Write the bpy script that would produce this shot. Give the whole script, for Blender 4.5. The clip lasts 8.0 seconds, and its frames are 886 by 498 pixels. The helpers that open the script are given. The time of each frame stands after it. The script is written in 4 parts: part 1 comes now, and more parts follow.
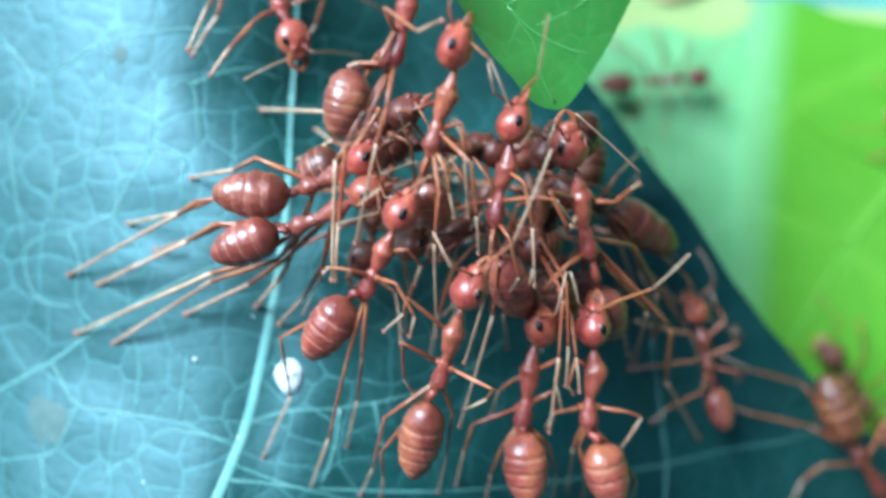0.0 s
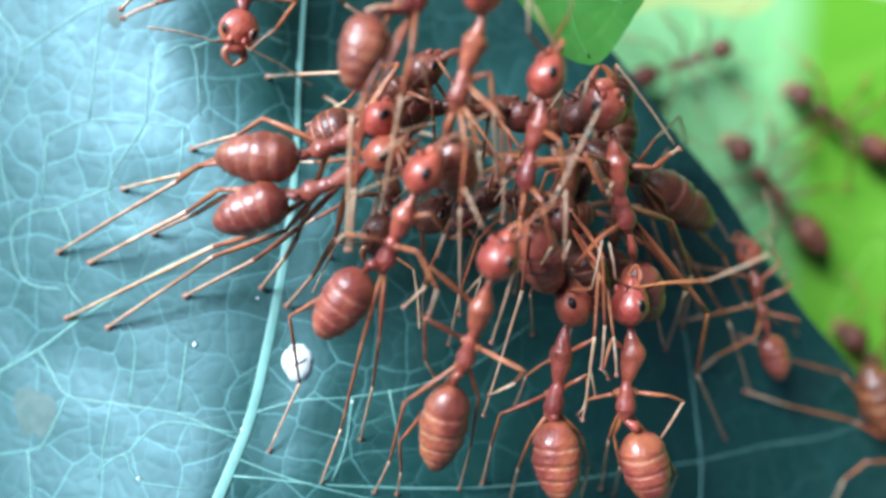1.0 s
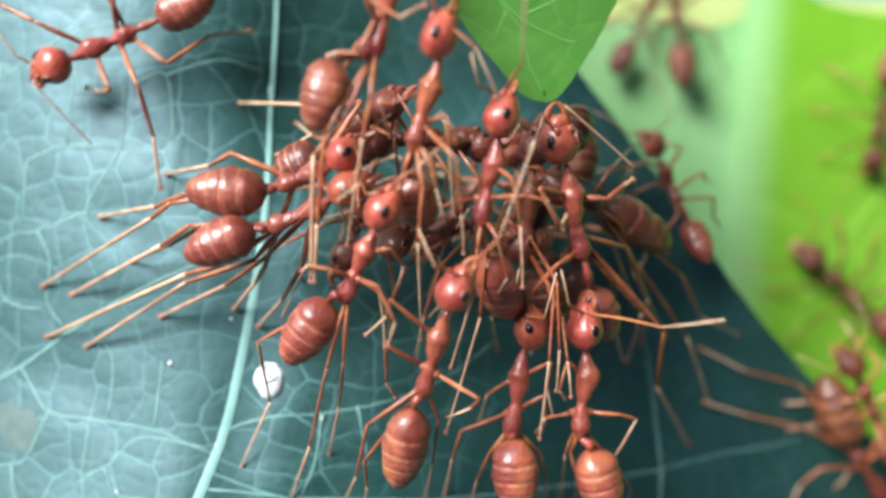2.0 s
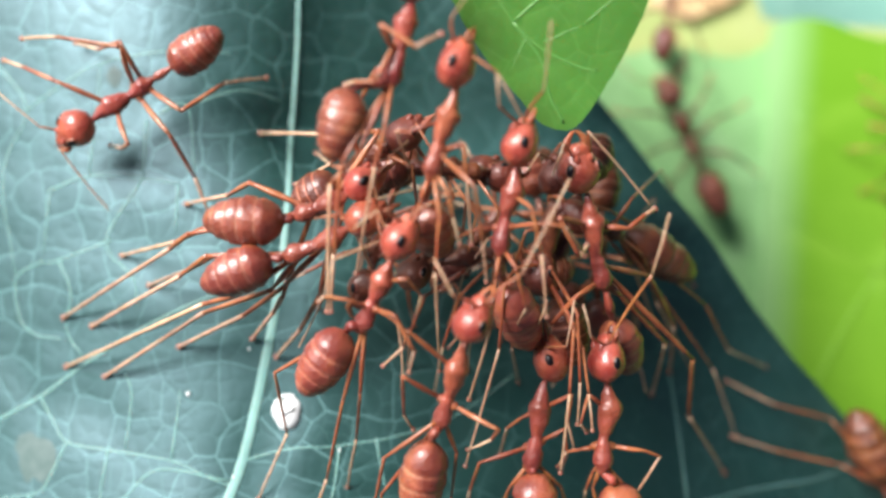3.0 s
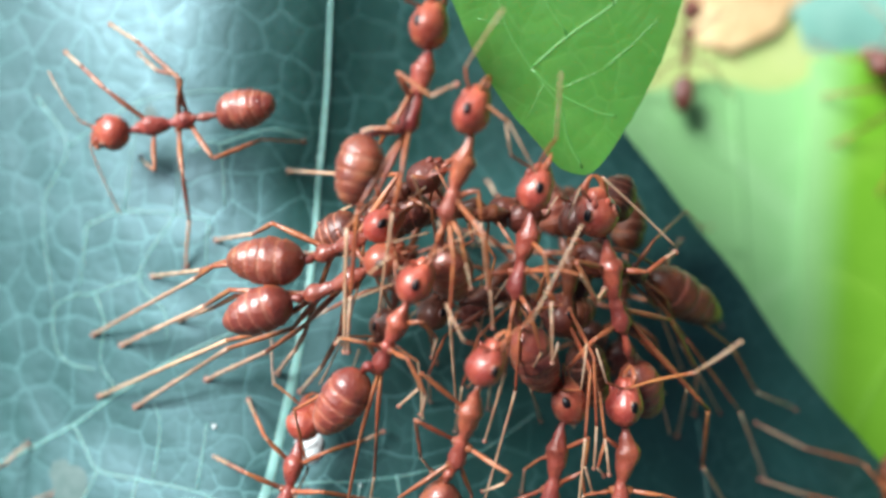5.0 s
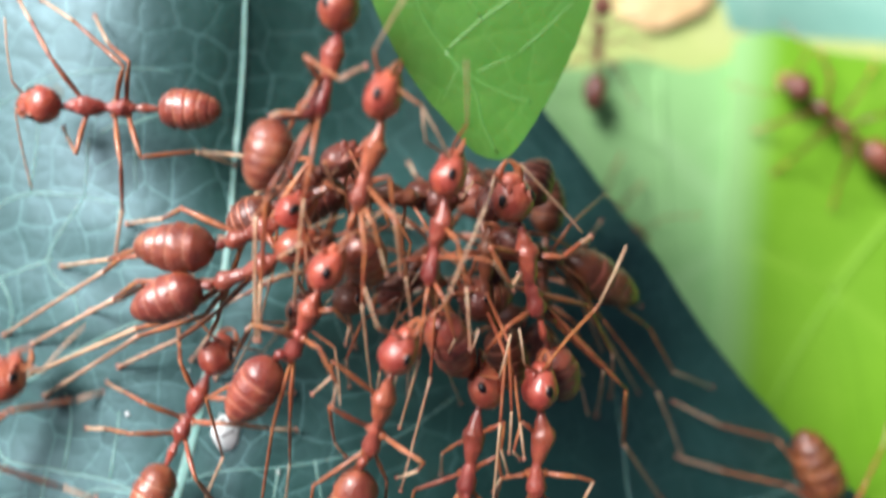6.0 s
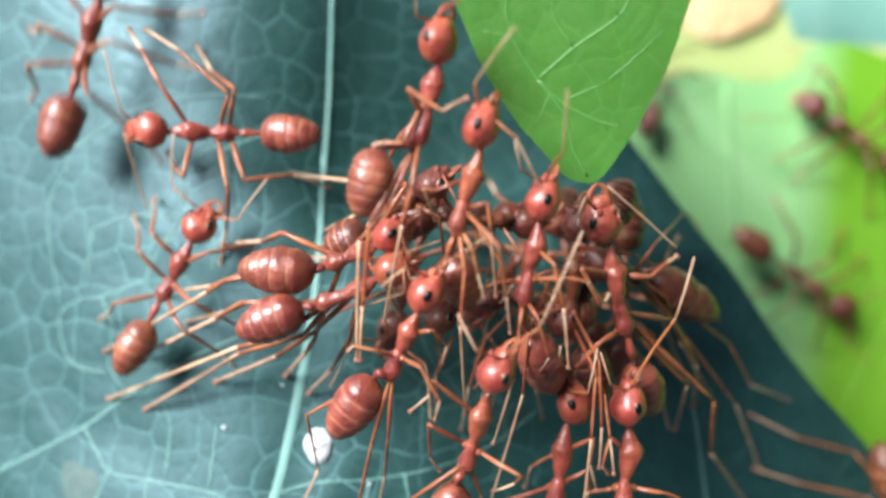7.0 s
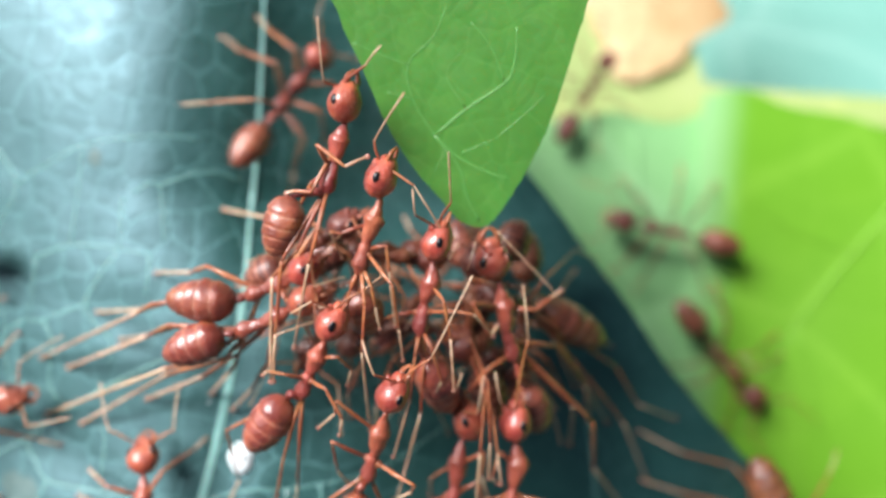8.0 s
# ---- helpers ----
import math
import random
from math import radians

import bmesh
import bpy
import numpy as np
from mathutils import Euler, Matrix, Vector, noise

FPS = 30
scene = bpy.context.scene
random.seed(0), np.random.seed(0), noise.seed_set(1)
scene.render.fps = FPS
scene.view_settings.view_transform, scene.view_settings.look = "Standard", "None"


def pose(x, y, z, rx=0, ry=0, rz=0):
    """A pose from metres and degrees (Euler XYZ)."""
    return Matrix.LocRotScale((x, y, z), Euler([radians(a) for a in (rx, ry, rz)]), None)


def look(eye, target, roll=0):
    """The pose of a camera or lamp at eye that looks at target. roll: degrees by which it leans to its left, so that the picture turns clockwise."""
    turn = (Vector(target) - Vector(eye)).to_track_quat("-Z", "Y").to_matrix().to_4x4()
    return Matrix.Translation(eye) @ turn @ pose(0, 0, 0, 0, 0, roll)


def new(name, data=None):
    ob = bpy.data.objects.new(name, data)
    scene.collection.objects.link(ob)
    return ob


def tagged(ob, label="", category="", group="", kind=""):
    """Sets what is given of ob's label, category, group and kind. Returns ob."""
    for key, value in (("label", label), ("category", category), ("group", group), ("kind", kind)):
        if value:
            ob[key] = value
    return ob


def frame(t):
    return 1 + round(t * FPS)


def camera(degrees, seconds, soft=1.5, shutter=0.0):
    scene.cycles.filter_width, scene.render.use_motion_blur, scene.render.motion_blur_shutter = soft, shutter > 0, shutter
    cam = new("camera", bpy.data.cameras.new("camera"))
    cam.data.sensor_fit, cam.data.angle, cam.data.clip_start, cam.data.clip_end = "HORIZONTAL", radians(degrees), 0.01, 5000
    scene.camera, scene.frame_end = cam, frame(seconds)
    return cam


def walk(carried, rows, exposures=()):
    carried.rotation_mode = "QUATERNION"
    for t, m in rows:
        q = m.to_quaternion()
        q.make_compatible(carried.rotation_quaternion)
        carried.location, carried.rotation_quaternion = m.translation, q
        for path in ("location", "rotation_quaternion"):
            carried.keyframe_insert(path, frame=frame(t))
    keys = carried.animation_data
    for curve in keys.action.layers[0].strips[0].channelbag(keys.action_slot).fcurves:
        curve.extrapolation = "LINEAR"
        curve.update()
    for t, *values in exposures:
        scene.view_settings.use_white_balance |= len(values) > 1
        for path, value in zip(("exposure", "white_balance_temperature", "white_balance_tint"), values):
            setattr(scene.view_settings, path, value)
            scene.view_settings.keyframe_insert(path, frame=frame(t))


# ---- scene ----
# A chain of weaver ants between two leaves, seen from above at close range. Sizes in the tables are millimetres.
MM = 0.001
cam = camera(52.0, 8.0, 2.9, 0.4)
cam.data.dof.use_dof = True
cam.data.dof.focus_distance = 0.0388
cam.data.dof.aperture_fstop = 23.0
# seconds, x, y, z, pitch, roll, yaw of a camera that looks straight down
CAMERA = [
    (0.0, -0.00, -0.00, 45.07, -0.00, -0.00, -0.00),
    (0.2, -0.14, 0.11, 45.68, 1.40, -0.17, 1.42),
    (0.3, -0.26, 0.16, 46.53, 1.96, -0.07, 1.10),
    (0.5, -0.19, 0.26, 45.74, 3.44, -0.42, 1.06),
    (0.7, -0.61, -0.67, 44.34, 2.17, -0.09, -0.27),
    (0.8, -0.75, -1.11, 43.62, 1.52, -0.14, -1.01),
    (1.0, -1.11, -1.97, 41.61, 1.12, -0.18, -0.19),
    (1.2, -0.79, -1.33, 43.65, 1.44, -0.42, -0.28),
    (1.3, -0.59, -0.97, 43.87, 2.79, -0.39, -0.96),
    (1.5, -0.28, -0.45, 43.67, 1.44, -0.22, 0.07),
    (1.7, -0.10, -0.27, 43.58, 0.13, 0.05, -0.64),
    (1.8, 0.06, -0.14, 43.39, -0.03, -0.03, -0.88),
    (2.0, 0.32, 0.14, 43.28, -0.27, -0.17, -0.47),
    (2.2, 0.66, 1.28, 45.32, 0.30, -0.26, -0.21),
    (3.3, 0.79, -0.16, 42.29, 1.71, 0.06, 1.56),
    (3.5, 1.17, 0.72, 43.91, 1.85, 0.34, 0.68),
    (3.7, 1.36, 1.13, 45.96, 2.59, 0.23, 0.49),
    (3.8, 1.38, 1.22, 46.49, 2.06, 0.65, 0.41),
    (4.0, 1.56, 1.54, 47.97, 0.82, 0.54, 1.17),
    (4.2, 1.15, 0.82, 47.71, 2.01, 0.30, 1.26),
    (5.3, 2.44, 1.52, 42.41, 2.83, 0.54, 5.33),
    (5.5, 2.01, 2.77, 43.44, 3.15, 0.47, 4.20),
    (5.7, 2.49, 2.47, 43.74, 4.89, 0.59, 2.84),
    (5.8, 2.80, 2.24, 43.28, 3.78, 0.47, 2.19),
    (6.0, 3.34, 1.73, 42.77, 1.01, 0.44, 1.01),
    (6.2, 3.30, 1.48, 41.66, -1.27, 0.59, 1.75),
    (6.3, 3.26, 1.43, 42.14, -1.26, 0.67, 1.78),
    (6.5, 3.40, 1.48, 42.42, -0.48, 0.08, 1.76),
    (6.7, 2.36, 1.93, 43.74, 0.83, 0.36, 2.88),
    (6.8, 1.78, 2.13, 44.27, 1.77, 0.74, 3.66),
    (7.0, 1.11, 2.60, 44.09, 1.01, 0.09, 3.44),
    (7.2, 1.96, 2.17, 41.73, -1.33, 1.40, 4.67),
    (7.3, 2.52, 2.10, 41.25, -1.99, 1.49, 4.69),
    (7.5, 3.92, 2.19, 41.40, -1.38, 1.05, 1.78),
    (7.7, 3.86, 2.76, 44.74, 1.29, 1.65, -0.65),
    (7.8, 3.95, 3.17, 45.72, 2.01, 1.04, 0.36),
    (8.0, 3.92, 3.75, 48.88, 1.63, 0.89, 0.99),
]
walk(cam, [(t, pose(x * MM, y * MM, z * MM) @ pose(0, 0, 0, p, 0, 0) @ pose(0, 0, 0, 0, w, 0) @ pose(0, 0, 0, 0, 0, r))
           for t, x, y, z, p, r, w in CAMERA],
     exposures=[(0.0, 1.22, 4760, -3), (0.5, 1.15, 4760, -3), (0.9, 1.13, 5040, 2), (1.4, 1.18, 6060, 14), (2.0, 1.20, 6160, 13), (3.5, 1.24, 6540, 18), (4.0, 1.26, 6530, 15),
                (5.5, 1.14, 5860, 8), (6.0, 1.13, 6390, 18), (6.5, 1.37, 6760, 19), (7.0, 1.25, 6100, 13), (7.5, 1.44, 6660, 18), (7.8, 1.42, 6360, 11), (8.0, 1.2, 6100, 13)])

# ---- sky and sun ----
SUN_WAY = Vector((-0.56, 0.5, 0.7)).normalized()
world = bpy.data.worlds.new("sky")
scene.world = world
world.use_nodes = True
sky = world.node_tree.nodes.new("ShaderNodeTexSky")
sky.sky_type = 'NISHITA'
sky.sun_disc = False
sky.sun_elevation = math.asin(SUN_WAY.z)
sky.sun_rotation = math.atan2(SUN_WAY.x, SUN_WAY.y)
backdrop = world.node_tree.nodes["Background"]
backdrop.inputs["Strength"].default_value = 0.013
world.node_tree.links.new(sky.outputs[0], backdrop.inputs["Color"])
sun = new("sun", bpy.data.lights.new("sun", 'SUN'))
sun.data.energy = 4.75
sun.data.angle = radians(34)
sun.data.color = (1.0, 0.96, 0.9)
sun.matrix_world = look(SUN_WAY * 0.5, (0, 0, 0))


# ---- materials ----
class Nodes:
    """A node material under construction."""

    def __init__(self, name):
        self.mat = bpy.data.materials.new(name)
        self.mat.use_nodes = True
        self.tree = self.mat.node_tree
        self.bsdf = self.tree.nodes["Principled BSDF"]
        self.place = self.add("ShaderNodeTexCoord").outputs["Object"]

    def add(self, kind, **values):
        node = self.tree.nodes.new(kind)
        for key, value in values.items():
            setattr(node, key, value)
        return node

    def link(self, a, b):
        self.tree.links.new(a, b)

    def noise(self, scale, detail=3.0, rough=0.55, warp=0.0):
        n = self.add("ShaderNodeTexNoise")
        n.inputs["Scale"].default_value = scale
        n.inputs["Detail"].default_value = detail
        n.inputs["Roughness"].default_value = rough
        n.inputs["Distortion"].default_value = warp
        self.link(self.place, n.inputs["Vector"])
        return n.outputs["Fac"]

    def ramp(self, value, *stops):
        r = self.add("ShaderNodeValToRGB")
        els = r.color_ramp.elements
        while len(els) < len(stops):
            els.new(0.5)
        for el, (pos, col) in zip(els, stops):
            el.position = pos
            el.color = (*col, 1) if isinstance(col, tuple) else (col, col, col, 1)
        self.link(value, r.inputs[0])
        return r.outputs[0]

    def mix(self, fac, a, b, blend='MIX'):
        m = self.add("ShaderNodeMix", data_type='RGBA', blend_type=blend)
        for value, socket in ((fac, m.inputs[0]), (a, m.inputs[6]), (b, m.inputs[7])):
            if isinstance(value, (int, float)):
                socket.default_value = value
            elif isinstance(value, tuple):
                socket.default_value = (*value, 1)
            else:
                self.link(value, socket)
        return m.outputs[2]

    def set(self, **values):
        for key, value in values.items():
            socket = self.bsdf.inputs[key.replace("_", " ")]
            if isinstance(value, (int, float)):
                socket.default_value = value
            elif isinstance(value, tuple):
                socket.default_value = (*value, 1) if len(value) == 3 and socket.type == 'RGBA' else value
            else:
                self.link(value, socket)
        return self

    def bump(self, height, strength, distance):
        b = self.add("ShaderNodeBump")
        b.inputs["Strength"].default_value = strength
        b.inputs["Distance"].default_value = distance
        self.link(height, b.inputs["Height"])
        self.link(b.outputs[0], self.bsdf.inputs["Normal"])


def chitin(name, pale, deep, rough=0.33, skin=0.16, coat=0.5, relief=1.0, patches=0.42):
    """Thin amber to red insect shell: blotches, fine pitting and a soft shine."""
    n = Nodes(name)
    info = n.add("ShaderNodeObjectInfo").outputs["Random"]
    base = n.mix(n.ramp(n.noise(900, 4), (0.4, 0.0), (0.62, 1.0)), deep, pale)
    base = n.mix(n.ramp(n.noise(3600, 4, 0.65), (0.36, 0.0), (0.66, 0.75)), base, deep)
    amber = tuple(min(0.75, c * k) for c, k in zip(pale, (1.08, 1.38, 0.9)))
    base = n.mix(n.ramp(n.noise(520, 2, 0.5, 0.4), (0.5, 0.0), (0.66, patches)), base, amber)
    tone = n.add("ShaderNodeHueSaturation")
    spread = n.add("ShaderNodeMapRange")
    spread.inputs["To Min"].default_value, spread.inputs["To Max"].default_value = 0.86, 1.14
    n.link(info, spread.inputs[0])
    n.link(spread.outputs[0], tone.inputs["Value"])
    turn = n.add("ShaderNodeMath", operation='PINGPONG')
    n.link(info, turn.inputs[0])
    turn.inputs[1].default_value = 0.23
    hue = n.add("ShaderNodeMapRange")
    hue.inputs["From Max"].default_value = 0.23
    hue.inputs["To Min"].default_value, hue.inputs["To Max"].default_value = 0.495, 0.508
    n.link(turn.outputs[0], hue.inputs[0])
    n.link(hue.outputs[0], tone.inputs["Hue"])
    tone.inputs["Saturation"].default_value = 1.04
    n.link(base, tone.inputs["Color"])
    n.set(Base_Color=tone.outputs[0], Roughness=n.ramp(n.noise(2600, 3), (0.3, rough - 0.08), (0.7, rough + 0.14)),
          Subsurface_Weight=skin, Subsurface_Scale=0.0004, Subsurface_Radius=(1.0, 0.35, 0.15), Coat_Weight=coat, Coat_Roughness=0.11)
    n.bump(n.mix(0.4, n.noise(2300, 4, 0.6), n.noise(8000, 3)), relief, 0.00014)
    return n.mat


RED = chitin("red_shell", (0.54, 0.155, 0.095), (0.28, 0.058, 0.04), 0.3, 0.25, 0.6)
TRUNK = chitin("trunk_shell", (0.39, 0.098, 0.068), (0.18, 0.039, 0.032), 0.32, 0.2, 0.55, patches=0.3)
# RED darkened by the chain's inner shade; amber and dusky ants share it.
DIM_RED = chitin("dim_red_shell", (0.21, 0.055, 0.03), (0.08, 0.02, 0.013), 0.42, 0.1, 0.3)
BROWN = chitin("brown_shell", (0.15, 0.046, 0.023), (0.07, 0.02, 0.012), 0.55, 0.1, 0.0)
BELLY = chitin("belly_shell", (0.37, 0.114, 0.07), (0.16, 0.04, 0.029), 0.34, 0.35, 0.5, 0.8, patches=0.5)
AMBER = chitin("amber_shell", (0.27, 0.092, 0.036), (0.11, 0.036, 0.02), 0.36, 0.3, 0.3, patches=0.15)
SEAM = chitin("pale_seam", (0.47, 0.21, 0.14), (0.27, 0.09, 0.06), 0.3)
LEG = chitin("leg_shell", (0.46, 0.185, 0.085), (0.25, 0.07, 0.036), 0.34, 0.2, patches=0.15)
SHIN = chitin("shin_shell", (0.7, 0.51, 0.36), (0.47, 0.28, 0.18), 0.34, 0.2, patches=0.0)
PAD = chitin("foot_pad", (0.42, 0.19, 0.13), (0.27, 0.11, 0.08), 0.5)
eye_nodes = Nodes("compound_eye")
eye_nodes.set(Base_Color=(0.005, 0.005, 0.007), Roughness=0.28, Specular_IOR_Level=0.35)
EYE = eye_nodes.mat


def leaf_skin(name, dark, light, vein, cell, rough, gloss, vein_amount=0.5, glow=0.0, coat=0.0, relief=0.12, sky_sheen=(1.0, 1.0, 1.0), line=0.02, shade_fade=None, margin=None):
    """Leaf blade: a net of veins in two sizes, blotches, and faintly pillowed cells between the veins."""
    n = Nodes(name)
    warp = n.add("ShaderNodeVectorMath", operation='MULTIPLY_ADD')
    wob = n.add("ShaderNodeTexNoise")
    wob.inputs["Scale"].default_value = 0.9 / cell
    wob.inputs["Detail"].default_value = 1.0
    n.link(n.place, wob.inputs["Vector"])
    n.link(wob.outputs["Color"], warp.inputs[0])
    warp.inputs[1].default_value = (cell * 0.45,) * 3
    n.link(n.place, warp.inputs[2])
    nets = []
    for scale, spread in ((1.0 / cell, 0.85), (2.3 / cell, 0.9)):
        v = n.add("ShaderNodeTexVoronoi", feature='DISTANCE_TO_EDGE', voronoi_dimensions='2D')
        v.inputs["Scale"].default_value = scale
        v.inputs["Randomness"].default_value = spread
        n.link(warp.outputs[0], v.inputs["Vector"])
        nets.append(v.outputs["Distance"])
    base = n.mix(n.ramp(n.noise(0.3 / cell, 5), (0.3, 0.0), (0.7, 1.0)), dark, light)
    base = n.mix(n.ramp(n.noise(9 / cell, 3), (0.3, 0.0), (0.75, 0.5)), base, dark)
    cells = n.add("ShaderNodeTexVoronoi", voronoi_dimensions='2D')
    cells.inputs["Scale"].default_value = 2.3 / cell
    cells.inputs["Randomness"].default_value = 0.9
    n.link(warp.outputs[0], cells.inputs["Vector"])
    tone = n.add("ShaderNodeSeparateColor")
    n.link(cells.outputs["Color"], tone.inputs[0])
    base = n.mix(n.ramp(tone.outputs[0], (0.1, 0.0), (0.9, 0.5)), base, dark)
    strong = n.ramp(n.noise(0.22 / cell, 3), (0.35, 0.3), (0.6, 1.0))
    weak = n.ramp(n.noise(0.5 / cell, 2), (0.4, 0.1), (0.65, 1.0))
    fine = n.ramp(nets[1], (0.0, 0.5 * vein_amount), (line * 1.1, 0.35 * vein_amount), (line * 3.2, 0.0))
    base = n.mix(n.mix(1.0, fine, weak, 'MULTIPLY'), base, vein)
    coarse = n.ramp(nets[0], (0.0, vein_amount), (line, vein_amount * 0.85), (line * 2.4, 0.0))
    net = n.mix(1.0, coarse, strong, 'MULTIPLY')
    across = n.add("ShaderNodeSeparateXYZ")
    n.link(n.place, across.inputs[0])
    # Shade on the leaf's +x half is put into a fainter vein net.
    if shade_fade:
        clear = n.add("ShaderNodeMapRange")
        clear.inputs["From Min"].default_value, clear.inputs["From Max"].default_value = shade_fade
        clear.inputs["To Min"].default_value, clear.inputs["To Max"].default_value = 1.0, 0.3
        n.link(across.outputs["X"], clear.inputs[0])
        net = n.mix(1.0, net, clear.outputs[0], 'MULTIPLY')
    base = n.mix(net, base, vein)
    if margin:
        start, end, pale = margin
        lean = n.add("ShaderNodeMath", operation='MULTIPLY_ADD')
        n.link(across.outputs["Y"], lean.inputs[0])
        lean.inputs[1].default_value = -0.08
        n.link(across.outputs["X"], lean.inputs[2])
        rim = n.add("ShaderNodeMapRange", interpolation_type='SMOOTHSTEP')
        rim.inputs["From Min"].default_value, rim.inputs["From Max"].default_value = start, end
        rim.inputs["To Min"].default_value, rim.inputs["To Max"].default_value = 1.0, 0.0
        n.link(lean.outputs[0], rim.inputs[0])
        base = n.mix(rim.outputs[0], base, pale)
    n.set(Base_Color=base, Roughness=n.ramp(n.noise(2.2 / cell, 3), (0.3, rough - 0.05), (0.7, rough + 0.09)),
          Specular_IOR_Level=gloss, Specular_Tint=sky_sheen, Subsurface_Weight=glow, Subsurface_Scale=0.001, Coat_Weight=coat, Coat_Roughness=rough, Coat_Tint=(0.72, 0.95, 1.0))
    pillow = n.mix(0.4, n.ramp(nets[0], (0.0, 0.0), (0.2, 1.0)), n.ramp(nets[1], (0.0, 0.0), (0.3, 1.0)))
    n.bump(n.mix(0.3, pillow, n.noise(6 / cell, 3)), relief, 0.00012)
    return n.mat


# The sky's blue reflection is put into the tint of this blade's shine.
DARK_BLADE = leaf_skin("dark_leaf_blade", (0.007, 0.04, 0.031), (0.019, 0.07, 0.059), (0.27, 0.52, 0.5), 0.002, 0.47, 0.95, 0.42, coat=0.42, relief=0.2, line=0.0105, shade_fade=(-0.006, 0.008), sky_sheen=(0.54, 0.86, 1.0))
NEAR_BLADE = leaf_skin("bright_leaf_blade", (0.045, 0.18, 0.022), (0.08, 0.26, 0.036), (0.16, 0.37, 0.1), 0.0016, 0.42, 0.55, 0.14, 0.15, coat=0.15, relief=0.16, line=0.014)
FAR_BLADE = leaf_skin("lime_leaf_blade", (0.110, 0.296, 0.010), (0.167, 0.380, 0.024), (0.228, 0.456, 0.046), 0.02, 0.5, 0.4, 0.3, margin=(0.0222, 0.0262, (0.24, 0.48, 0.19)))
# Pale colour carries the sky sheen on the folded leaf's tilted side.
MINT_BLADE = leaf_skin("mint_leaf_blade", (0.197, 0.437, 0.160), (0.286, 0.529, 0.252), (0.336, 0.588, 0.302), 0.02, 0.5, 0.4, 0.3)
TEAL_BLADE = leaf_skin("pale_teal_leaf_blade", (0.172, 0.396, 0.327), (0.241, 0.464, 0.404), (0.344, 0.602, 0.516), 0.02, 0.5, 0.4, 0.3)
YELLOW_BLADE = leaf_skin("yellowing_leaf_blade", (0.279, 0.377, 0.115), (0.410, 0.443, 0.205), (0.492, 0.508, 0.164), 0.02, 0.55, 0.35, 0.3)
DRY_BLADE = leaf_skin("dry_leaf_blade", (0.357, 0.204, 0.076), (0.663, 0.527, 0.306), (0.510, 0.255, 0.102), 0.007, 0.6, 0.3, 0.3)

BLADES = (DARK_BLADE, NEAR_BLADE, FAR_BLADE, MINT_BLADE, TEAL_BLADE, YELLOW_BLADE, DRY_BLADE)


def vein_skin(name, col, deep):
    n = Nodes(name)
    n.set(Base_Color=n.mix(n.noise(700, 3), deep, col), Roughness=0.45, Subsurface_Weight=0.15, Subsurface_Scale=0.0005)
    return n.mat


VEIN = vein_skin("pale_vein", (0.26, 0.48, 0.44), (0.11, 0.27, 0.24))
NEAR_VEIN = vein_skin("green_vein", (0.125, 0.325, 0.075), (0.085, 0.26, 0.05))
wax = Nodes("white_scale")
wax.set(Base_Color=wax.mix(wax.ramp(wax.noise(1500, 4), (0.58, 0.0), (0.66, 1.0)), (0.75, 0.82, 0.82), (0.12, 0.16, 0.15)), Roughness=0.5)
wax.bump(wax.noise(2500, 4), 0.6, 0.0001)
WAX = wax.mat
scar = Nodes("leaf_scar")
scar.set(Base_Color=scar.mix(scar.noise(1800, 4), (0.02, 0.075, 0.065), (0.11, 0.17, 0.165)), Roughness=0.6)
SCAR = scar.mat
soil = Nodes("leaf_litter")
soil.set(Base_Color=soil.mix(soil.noise(30, 6), (0.05, 0.09, 0.03), (0.16, 0.2, 0.08)), Roughness=0.9)
soil.bump(soil.noise(80, 5), 0.6, 0.01)
SOIL = soil.mat


# ---- building ----
def part(name, bm, material, parent=None, label="", at=(0, 0, 0), parent_at=(0, 0, 0)):
    """Links bm (millimetres, in the place's space) as one mesh whose origin is at `at`, under a parent whose origin is at `parent_at`."""
    mesh = bpy.data.meshes.new(name)
    shift = Vector(at)
    for v in bm.verts:
        v.co = (v.co - shift) * MM
    bmesh.ops.recalc_face_normals(bm, faces=bm.faces)
    if material in BLADES and sum(f.normal.z for f in bm.faces) < 0:
        bmesh.ops.reverse_faces(bm, faces=bm.faces)
    bm.to_mesh(mesh)
    bm.free()
    for m in (material if isinstance(material, (list, tuple)) else [material]):
        mesh.materials.append(m)
    mesh.polygons.foreach_set("use_smooth", [True] * len(mesh.polygons))
    ob = new(name, mesh)
    ob.parent = parent
    ob.location = (shift - Vector(parent_at)) * MM
    if label:
        ob["label"] = label
    return ob


def smooth_line(points, radii, steps):
    """A smooth line through points, with radii between theirs."""
    pts = [Vector(p) for p in points]
    ext = [pts[0] * 2 - pts[1], *pts, pts[-1] * 2 - pts[-2]]
    line, rad = [], []
    for i in range(len(pts) - 1):
        a, b, c, d = ext[i:i + 4]
        for k in range(steps + (i == len(pts) - 2)):
            s = k / steps
            line.append(0.5 * (2 * b + (c - a) * s + (2 * a - 5 * b + 4 * c - d) * s * s + (3 * b - a - 3 * c + d) * s ** 3))
            e = s * s * (3 - 2 * s)
            rad.append(radii[i] * (1 - e) + radii[i + 1] * e)
    return line, rad


